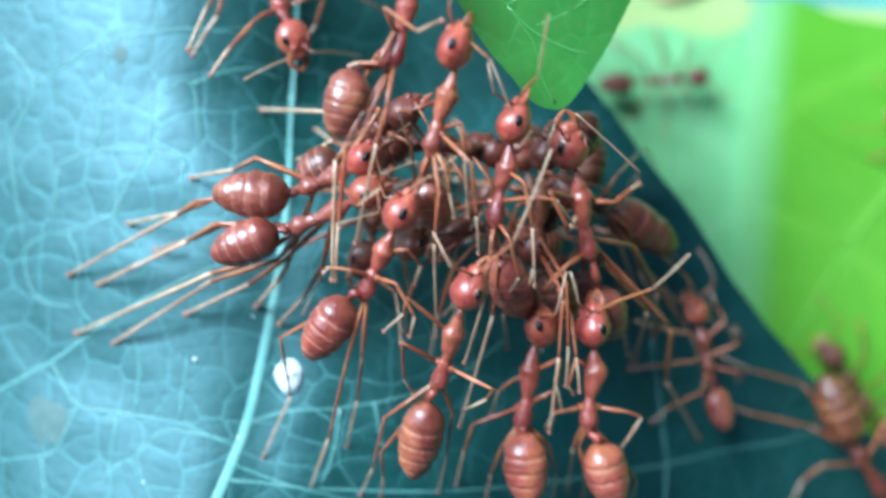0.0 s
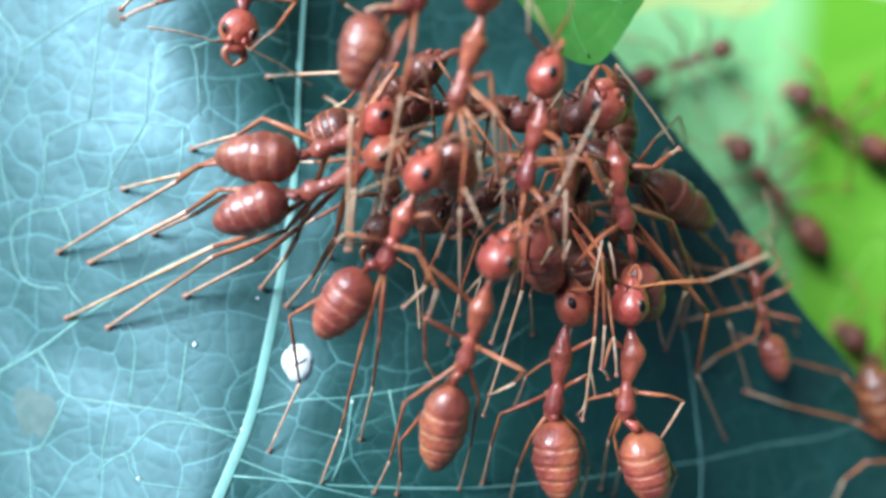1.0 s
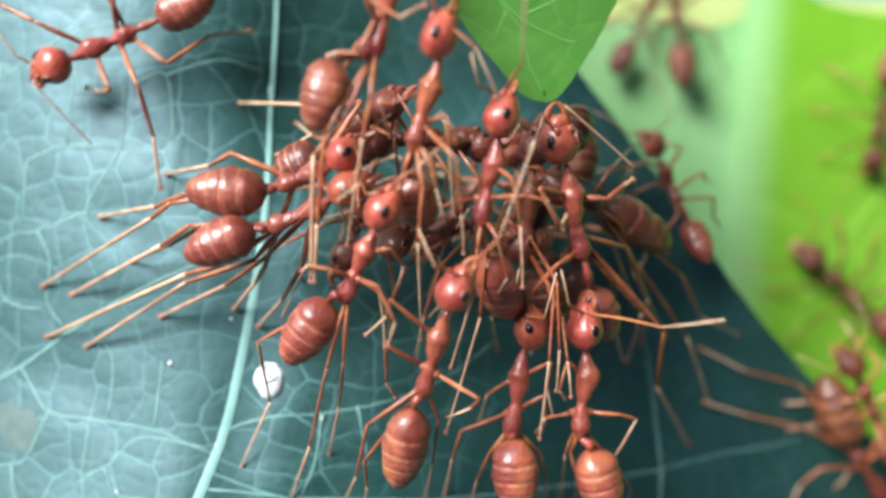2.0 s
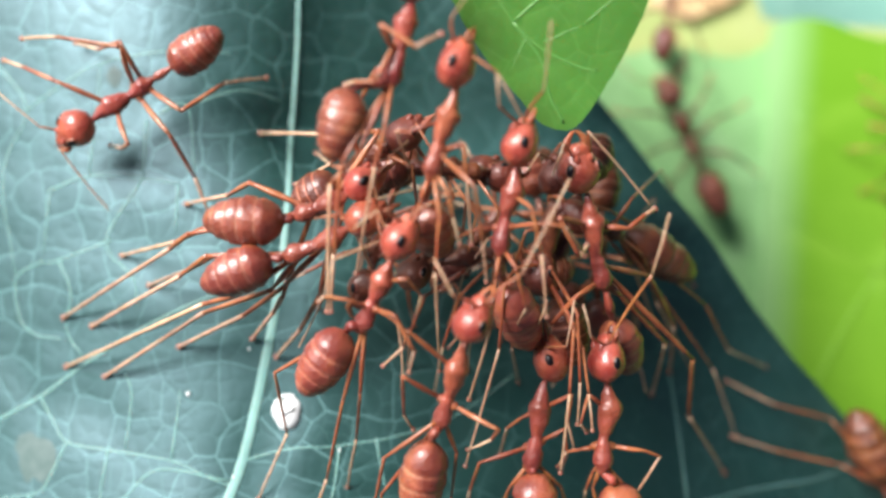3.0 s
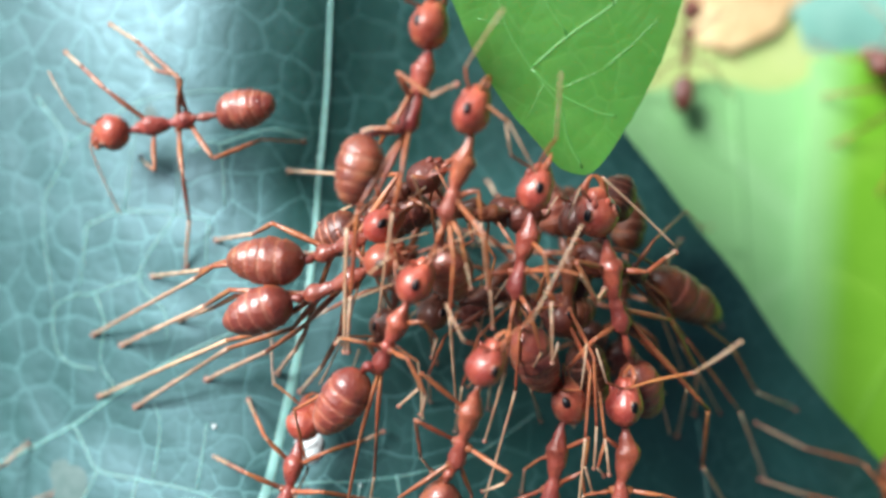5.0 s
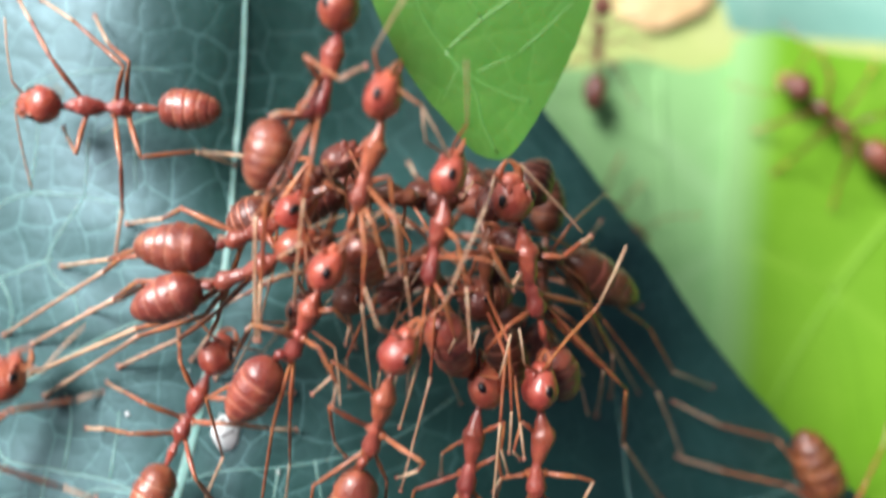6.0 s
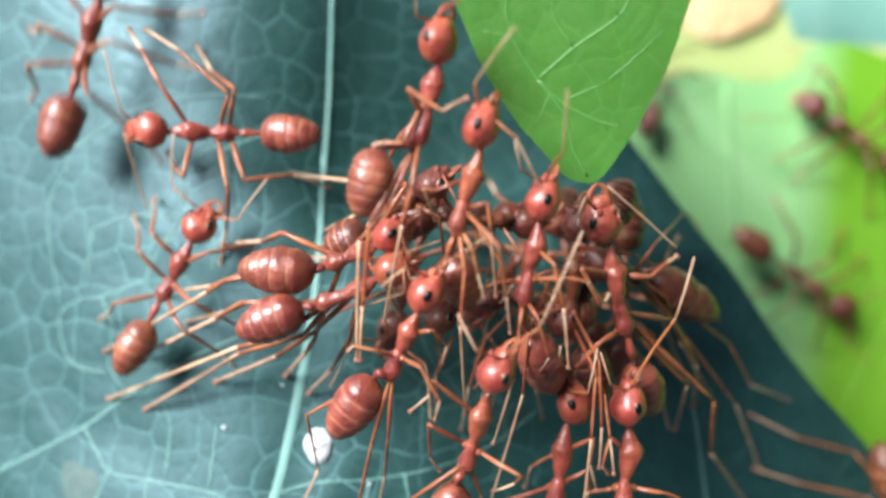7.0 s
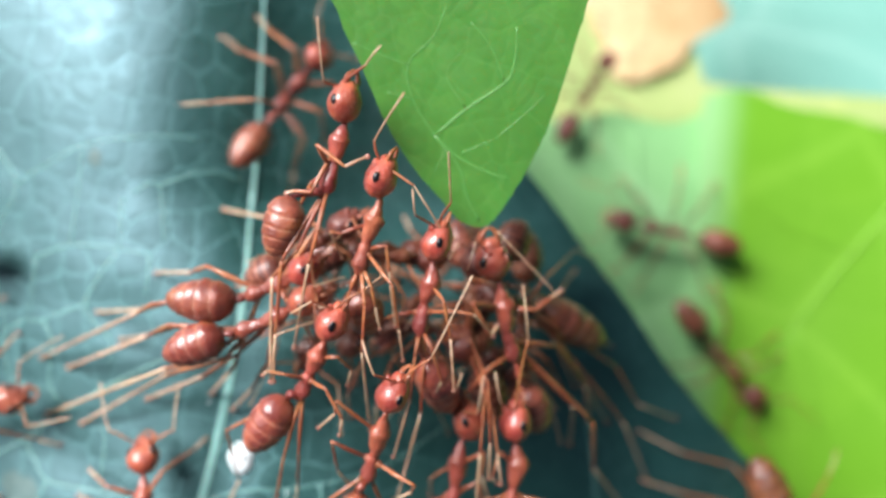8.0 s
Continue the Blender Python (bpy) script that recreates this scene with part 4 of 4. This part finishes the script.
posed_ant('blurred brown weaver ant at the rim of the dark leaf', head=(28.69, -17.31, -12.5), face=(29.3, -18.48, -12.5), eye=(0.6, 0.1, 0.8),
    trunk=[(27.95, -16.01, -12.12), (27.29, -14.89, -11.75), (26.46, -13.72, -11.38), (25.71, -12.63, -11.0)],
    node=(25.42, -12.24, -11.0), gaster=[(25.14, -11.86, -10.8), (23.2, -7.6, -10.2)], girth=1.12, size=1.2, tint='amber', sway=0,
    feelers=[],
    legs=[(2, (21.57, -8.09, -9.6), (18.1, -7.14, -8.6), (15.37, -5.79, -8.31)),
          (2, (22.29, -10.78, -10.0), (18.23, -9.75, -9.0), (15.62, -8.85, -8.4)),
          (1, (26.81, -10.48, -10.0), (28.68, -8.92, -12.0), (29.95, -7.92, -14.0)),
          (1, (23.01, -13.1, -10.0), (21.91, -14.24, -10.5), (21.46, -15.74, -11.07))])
posed_ant('weaver ant deep inside the chain, shade put into its dark red', head=(-1.74, 6.09, 4.6), face=(-0.97, 6.59, 4.6), eye=(0.6, 0.1, 0.8),
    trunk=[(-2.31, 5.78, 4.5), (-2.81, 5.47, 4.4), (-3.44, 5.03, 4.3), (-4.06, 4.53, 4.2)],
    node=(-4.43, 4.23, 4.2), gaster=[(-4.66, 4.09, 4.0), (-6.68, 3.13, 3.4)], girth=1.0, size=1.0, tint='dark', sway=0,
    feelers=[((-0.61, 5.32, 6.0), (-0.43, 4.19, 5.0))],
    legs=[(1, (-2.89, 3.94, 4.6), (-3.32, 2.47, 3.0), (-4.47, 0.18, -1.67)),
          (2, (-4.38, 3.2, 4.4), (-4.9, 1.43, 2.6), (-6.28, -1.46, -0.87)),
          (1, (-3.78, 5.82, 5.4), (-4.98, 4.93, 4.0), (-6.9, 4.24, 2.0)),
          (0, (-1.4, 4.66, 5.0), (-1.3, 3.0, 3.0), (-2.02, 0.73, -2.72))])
posed_ant('weaver ant deep inside the chain, shade put into its dark red', head=(1.7, 4.84, 2.0), face=(2.47, 4.85, 2.0), eye=(0.6, 0.1, 0.8),
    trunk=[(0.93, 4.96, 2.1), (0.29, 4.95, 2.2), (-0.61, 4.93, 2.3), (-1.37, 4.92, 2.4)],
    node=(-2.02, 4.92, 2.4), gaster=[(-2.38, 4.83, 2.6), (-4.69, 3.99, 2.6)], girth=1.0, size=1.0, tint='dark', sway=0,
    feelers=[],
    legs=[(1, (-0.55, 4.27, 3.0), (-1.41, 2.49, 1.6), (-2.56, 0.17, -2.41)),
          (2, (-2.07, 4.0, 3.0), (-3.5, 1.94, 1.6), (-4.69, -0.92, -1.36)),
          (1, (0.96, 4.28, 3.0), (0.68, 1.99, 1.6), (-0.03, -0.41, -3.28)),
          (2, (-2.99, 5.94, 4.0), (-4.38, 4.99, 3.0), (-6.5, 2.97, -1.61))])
posed_ant('weaver ant deep inside the chain, shade put into its dark red', head=(4.17, 0.0, 1.8), face=(3.52, 1.01, 1.8), eye=(0.6, 0.1, 0.8),
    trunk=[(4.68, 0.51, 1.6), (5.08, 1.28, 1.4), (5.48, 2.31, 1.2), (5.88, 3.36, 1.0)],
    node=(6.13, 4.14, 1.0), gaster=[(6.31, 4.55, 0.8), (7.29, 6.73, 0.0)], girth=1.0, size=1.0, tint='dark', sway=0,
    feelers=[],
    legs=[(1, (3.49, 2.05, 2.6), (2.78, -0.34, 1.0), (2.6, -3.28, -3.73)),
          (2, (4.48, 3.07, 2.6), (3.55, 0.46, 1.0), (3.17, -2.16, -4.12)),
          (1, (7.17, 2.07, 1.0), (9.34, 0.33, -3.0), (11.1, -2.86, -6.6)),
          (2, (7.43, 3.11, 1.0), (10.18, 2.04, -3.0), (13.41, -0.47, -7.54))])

def walking_ant(label, size=1.0, tint="red", belly_up=0.0, tall=1.0, bulk=1.0, group="ants walking on the leaves", stance=None):
    """An ant on its feet, heading along x, with its origin on the ground under its trunk."""
    z = 2.2 * tall
    legs = []
    for s in (1, -1):
        legs += [(0, (1.9, 1.5 * s, z + 0.9), (2.7, 2.7 * s, 0.9), (3.2, 3.3 * s, 0.08)), (1, (0.2, 1.9 * s, z + 1.1), (0.1, 3.5 * s, 0.9), (0.2, 4.6 * s, 0.08)),
                 (2, (-1.9, 1.8 * s, z + 1.1), (-3.0, 3.1 * s, 0.9), (-3.7, 3.9 * s, 0.08))]
    feelers = [((4.2, 1.8 * s, z + 0.7), (6.5, 2.5 * s + 0.4, z + 0.1)) for s in (1, -1)]
    if stance:
        legs, feelers = stance
    k = size
    fit = lambda p: tuple(k * v for v in p)
    ant, leg_parts, feeler_parts = build_ant(
        (0, 0, 0), fit((2.9, 0, z + 0.2)), fit((4.0, 0, z - 0.35)), (0.25, 0.86, 0.42), [fit(p) for p in ((1.95, 0, z + 0.1), (0.95, 0, z + 0.2), (0.0, 0, z), (-0.85, 0, z + 0.12))],
        fit((-1.75, 0, z + 0.05)), [fit((-2.4, 0, z + 0.15)), fit((-5.4, 0, z + 0.35 + belly_up))],
        [(fit(a), fit(b)) for a, b in feelers],
        [(h, fit(a), fit(b), fit(c)) for h, a, b, c in legs], 0.92, size * bulk, tint, 1.4, (0, 0, 1))
    tagged(ant, label, "ant", group)
    return ant, leg_parts, feeler_parts


def stand(x, y, heading, height):
    """The pose of an ant that stands at (x, y) on a surface."""
    e = 0.8
    up = Vector((height(x - e, y) - height(x + e, y), height(x, y - e) - height(x, y + e), 2 * e)).normalized()
    ahead = Vector((math.cos(radians(heading)), math.sin(radians(heading)), 0))
    ahead = (ahead - up * ahead.dot(up)).normalized()
    m = Matrix((ahead, up.cross(ahead), up)).transposed().to_4x4()
    return Matrix.Translation(Vector((x, y, height(x, y))) * MM) @ m


# half-hidden ants added on the dark leaf to darken the chain's gaps: x, y, heading
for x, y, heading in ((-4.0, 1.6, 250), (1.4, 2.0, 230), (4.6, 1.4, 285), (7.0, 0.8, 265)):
    ant, _, _ = walking_ant("added weaver ant under the chain, coloured shade-dark to fill gaps", 1.0, "dark", group="ants in the chain")
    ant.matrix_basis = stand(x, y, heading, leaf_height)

PATH_NIBBLER = [(0, -9.2, 11.85, -76), (0.5, -8.99, 11.44, -84), (1, -10.75, 10.35, -100), (1.5, -12.55, 9.85, -131), (2, -14.72, 9.63, -157), (2.2, -15.8, 8.78, -149), (3.3, -14.58, 8.52, -148), (3.5, -14.96, 8.55, -146), (4, -14.35, 8.53, -153), (4.2, -14.05, 8.75, -160), (5.3, -14.59, 9.12, -175), (5.5, -13.83, 9.01, -179), (6, -13.33, 8.92, -181), (6.5, -12.84, 8.64, -180), (7, -13.08, 9, -181), (7.5, -15.34, 8.76, -175), (8, -26.58, 5.21, -184)]
PATH_VISITOR = [(0, -36, -14, 30), (2.5, -32, -9, 35), (3.3, -21.84, -0.71, 39), (3.5, -17.53, -1.67, 38), (4, -15.18, -3.83, 26), (4.2, -15.81, -4.24, 29), (4.8, -21.74, -9.98, -11), (5.2, -28, -14, -91), (8, -40, -22, -141)]
PATH_CLIMBER = [(0, -13, -34, 80), (2.6, -14, -26, 90), (3.3, -16.8, -10.62, 117), (3.5, -17.04, -8.64, 123), (4, -11.39, -7.63, 73), (4.2, -10.43, -9.28, 74), (5.3, -7.68, -7.82, 84), (5.5, -8.03, -8.38, 88), (6, -8.95, -5.31, 66), (6.3, -14.41, -5.13, 90), (6.5, -15.93, -2.59, 95), (6.7, -16.91, 0.67, 89), (7, -14.28, 1.95, 60), (7.3, -14.14, 3.55, 47), (7.5, -12.97, 3.13, 38), (7.7, -12.47, 7.67, 38), (8, -7.1, 13.9, 48)]
PATH_PASSER = [(0, -30, -24, 70), (5, -25.92, -17.7, 70), (6, -18.14, -7.27, 71), (6.5, -19.42, 1.41, 64), (6.7, -19.9, 6.32, 76), (7, -18.39, 13.42, 71), (7.2, -16.6, 18.6, 76), (7.5, -15, 26, 80), (8, -8, 44, 80)]
PATH_FOLLOWER = [(0, -9, -38, 90), (7, -11, -24, 92), (7.5, -9.21, -11.25, 96), (7.7, -10.05, -9.6, 98), (8, -11.98, -9.27, 95)]
PATH_LATECOMER = [(0, -42, -12, 10), (7.3, -32, -9, 12), (7.9, -22.47, -4.27, 16), (8, -22.26, -4.39, 17)]
PATH_RIM_WALKER = [(0, 14, -5.9, 107), (0.5, 14.5, -5.0, 95), (1, 15.0, -3.7, 108), (1.5, 14.5, -1.5, 114), (2, 12.4, 2.7, 108), (2.5, 9.65, 10.06, 120), (3.2, 4.01, 16.07, 110), (8, -2, 26, 100)]
PATH_FAR_A = [(0, 30.77, -10.7, 125), (0.2, 28.8, -7.28, 120), (0.5, 25.97, -2.58, 135), (0.8, 24.5, 0.5, 130), (1, 22.08, 3.58, 130), (1.2, 19.65, 7.46, 120), (1.5, 17.89, 11.37, 105), (1.8, 18.19, 15.24, 100), (2, 17.51, 17.4, 95), (2.2, 18.05, 23.23, 95), (8, 18.05, 63.23, 95)]
PATH_FAR_B = [(0, 35.92, -21.87, 130), (0.5, 30.11, -12.33, 125), (1, 30.12, -9.71, 130), (1.5, 28.44, -3.65, 128), (2, 30.1, -3.17, 138), (2.2, 28.83, 3.29, 130), (3.3, 14.66, 11.14, 110), (3.5, 15.72, 12.58, 105), (4, 13.87, 16.61, 95), (4.2, 13.19, 21.4, 95), (8, 13.19, 71.4, 95)]
PATH_FAR_C = [(0, 44.65, -1.14, 125), (2.6, 38.65, 4.86, 122), (3.5, 32.65, 12.86, 120), (4, 31.84, 12.03, 122), (5.5, 28.83, 15.81, 125), (6, 30.05, 12.47, 140), (6.5, 25.88, 13.65, 130), (7, 26.3, 12.18, 145), (7.5, 25.27, 9.33, 168), (8, 19.87, 7.49, 168)]
PATH_FAR_D = [(0, 1.89, 6.38, -20), (5.9, 11.5, 5.3, -20), (6.1, 13.6, 4.5, -22), (6.3, 18.2, 2.3, -24), (6.5, 21.89, 0.38, -25), (7, 22.81, 1.6, -35), (7.5, 24.93, -0.73, -48), (8, 24.76, -2.79, -50)]
PATH_FAR_E = [(0, 16.16, 12.5, 5), (1, 16.22, 12.43, 20), (2, 15.41, 16.57, 60), (3.5, 15.81, 20.48, 80), (6, 13.11, 17.59, 85), (6.5, 13, 17.19, 80), (7.5, 12.13, 16.17, 80), (8, 13.88, 18.32, 60)]
PATH_FAR_F = [(0, 37.21, 8.21, 150), (1, 26.85, 8.5, 145), (1.5, 32.35, 4.12, -120), (2, 32.85, 9.21, -100), (8, 46.85, 5.21, -80)]

PATH_RIM_VISITOR = [(0, 40, -30, 130), (0.8, 33, -20, 130), (1.3, 28.5, -13.5, 130), (1.6, 26.4, -10.8, 128), (2.2, 25.2, -9.3, 125), (2.5, 26, -10, 60), (2.8, 27.5, -12, -10), (3.2, 32, -18, -60), (8, 50, -45, -60)]

# legs and feelers of an ant that lifts its legs on one side: hip, knee, ankle, foot; elbow, tip
LIFTED = ([(0, (0.9, 2.3, 3.0), (1.7, 1.7, 1.6), (2.4, 0.9, 0.7)), (1, (-0.8, 2.9, 3.0), (-0.3, 4.7, 1.2), (0.4, 6.8, 0.08)), (2, (-2.0, 2.3, 3.0), (-4.1, 1.6, 1.6), (-5.8, 1.9, 0.3)),
           (0, (2.4, -2.0, 3.4), (3.5, -3.5, 3.0), (4.4, -4.6, 2.4)), (1, (-1.2, -1.6, 3.6), (1.1, -3.9, 3.0), (2.8, -5.2, 2.2)), (2, (-1.1, -2.0, 3.2), (0.4, -3.0, 1.6), (1.6, -4.5, 0.3))],
          [((4.0, 0.5, 2.6), (3.5, 3.7, 1.0)), ((4.2, -0.9, 2.8), (4.8, -3.6, 3.2))])
WALKERS = [
    ("red weaver ant standing tall on the dark leaf", PATH_NIBBLER, dark_surface, dict(bulk=1.06, belly_up=0.2, stance=LIFTED)),
    ("red weaver ant approaching the chain over the dark leaf", PATH_VISITOR, dark_surface, {}),
    ("red weaver ant climbing past the chain on the dark leaf", PATH_CLIMBER, dark_surface, {}),
    ("orange weaver ant running up the dark leaf", PATH_PASSER, dark_surface, dict(size=1.1, bulk=1.1, tall=1.15)),
    ("red weaver ant coming up the dark leaf", PATH_FOLLOWER, dark_surface, {}),
    ("red weaver ant at the far side of the dark leaf", PATH_LATECOMER, dark_surface, {}),
    ("slim brown weaver ant walking along the leaf rim", PATH_RIM_WALKER, leaf_height, dict(size=0.85)),
    ("brown weaver ant stepping over the dark leaf's rim", PATH_RIM_VISITOR, leaf_height, dict(tint="amber")),
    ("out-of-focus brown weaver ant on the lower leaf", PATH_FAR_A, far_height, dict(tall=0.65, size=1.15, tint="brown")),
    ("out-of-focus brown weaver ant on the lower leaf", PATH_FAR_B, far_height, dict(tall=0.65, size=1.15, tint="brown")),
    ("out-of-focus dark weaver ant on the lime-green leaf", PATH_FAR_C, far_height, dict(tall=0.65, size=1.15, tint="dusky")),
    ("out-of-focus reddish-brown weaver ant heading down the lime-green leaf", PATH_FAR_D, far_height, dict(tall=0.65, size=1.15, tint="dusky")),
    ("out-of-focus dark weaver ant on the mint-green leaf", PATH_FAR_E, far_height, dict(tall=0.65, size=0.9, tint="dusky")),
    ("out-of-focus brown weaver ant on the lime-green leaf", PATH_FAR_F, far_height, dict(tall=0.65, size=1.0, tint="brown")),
]
# seconds and degrees by which the first ant rears up
REARING = ((0.0, 27.0), (0.5, 27.0), (1.0, 22.0), (1.5, 9.0), (2.0, 0.0), (8.0, 0.0))
# seconds and degrees by which one ant in the chain turns and lifts its long antenna
SWEEPING = ((0.0, -42.0, 30.0), (1.0, -66.0, 30.0), (2.0, -84.0, 25.0), (2.6, -50.0, 20.0), (3.4, 0.0, 0.0), (4.2, 0.0, 0.0), (4.8, -40.0, 20.0), (5.4, -60.0, 30.0),
            (6.0, -27.0, 0.0), (6.5, -24.0, 0.0), (7.0, -18.0, 0.0), (7.5, -12.0, 0.0), (8.0, 2.0, 0.0))
walkers = [(walking_ant(label, **kind), rows, height) for label, rows, height, kind in WALKERS]


def motions():
    """Keys everything that moves: walking ants with their legs, and the feelers and some legs in the chain."""
    for (ant, leg_parts, feeler_parts), rows, height in walkers:
        rear = REARING if rows is PATH_NIBBLER else ((0.0, 0.0), (8.0, 0.0))
        walk(ant, [(t, stand(x, y, a, height) @ pose(0, 0, 0, 0, -along(rear, t), 0)) for t, x, y, a in rows])
        times = [r[0] for r in rows]
        xs, ys = [r[1] for r in rows], [r[2] for r in rows]
        steps = [0.2 * k for k in range(41)]
        phase, last, swing = 0.0, None, []
        for t in steps:
            here = Vector((float(np.interp(t, times, xs)), float(np.interp(t, times, ys))))
            gone = min((here - last).length, 2.2) if last else 0.0
            phase += gone / 4.5
            swing.append((t, phase, min(1.0, 0.25 + gone)))
            last = here
        for i, leg in enumerate(leg_parts):
            root = Matrix.Translation(leg.location)
            beat = 0.5 * ((i % 3 + i // 3) % 2)
            side = 1 if i < 3 else -1
            walk(leg, [(t, root @ pose(0, 0, 0, side * max(0.0, 7 * amount * math.cos(math.tau * (ph + beat))), 0, side * 13 * amount * math.sin(math.tau * (ph + beat))))
                       for t, ph, amount in swing])
        for i, feeler in enumerate(feeler_parts):
            root = Matrix.Translation(feeler.location)
            walk(feeler, [(t, root @ pose(0, 0, 0, 0, 8 * math.sin(5.1 * t + i), 10 * math.sin(3.7 * t + 2.1 * i))) for t in steps])
    for number, feeler_parts, leg_parts in SWAYING:
        for i, feeler in enumerate(feeler_parts):
            root = Matrix.Translation(feeler.location)
            if number == 5 and i == 0:
                walk(feeler, [(t, root @ pose(0, 0, 0, lift, 0, turn)) for t, turn, lift in SWEEPING])
                continue
            walk(feeler, [(0.4 * k, root @ pose(0, 0, 0, 3 * math.sin(1.3 * k + number), 3 * math.sin(0.9 * k + i), 4 * math.sin(1.1 * k + number + 2 * i)))
                          for k in range(21)])
        for i, leg in enumerate(leg_parts[:2]):
            root = Matrix.Translation(leg.location)
            walk(leg, [(0.5 * k, root @ pose(0, 0, 0, 0, 0, 2.0 * math.sin(0.8 * k + number + i))) for k in range(17)])


motions()
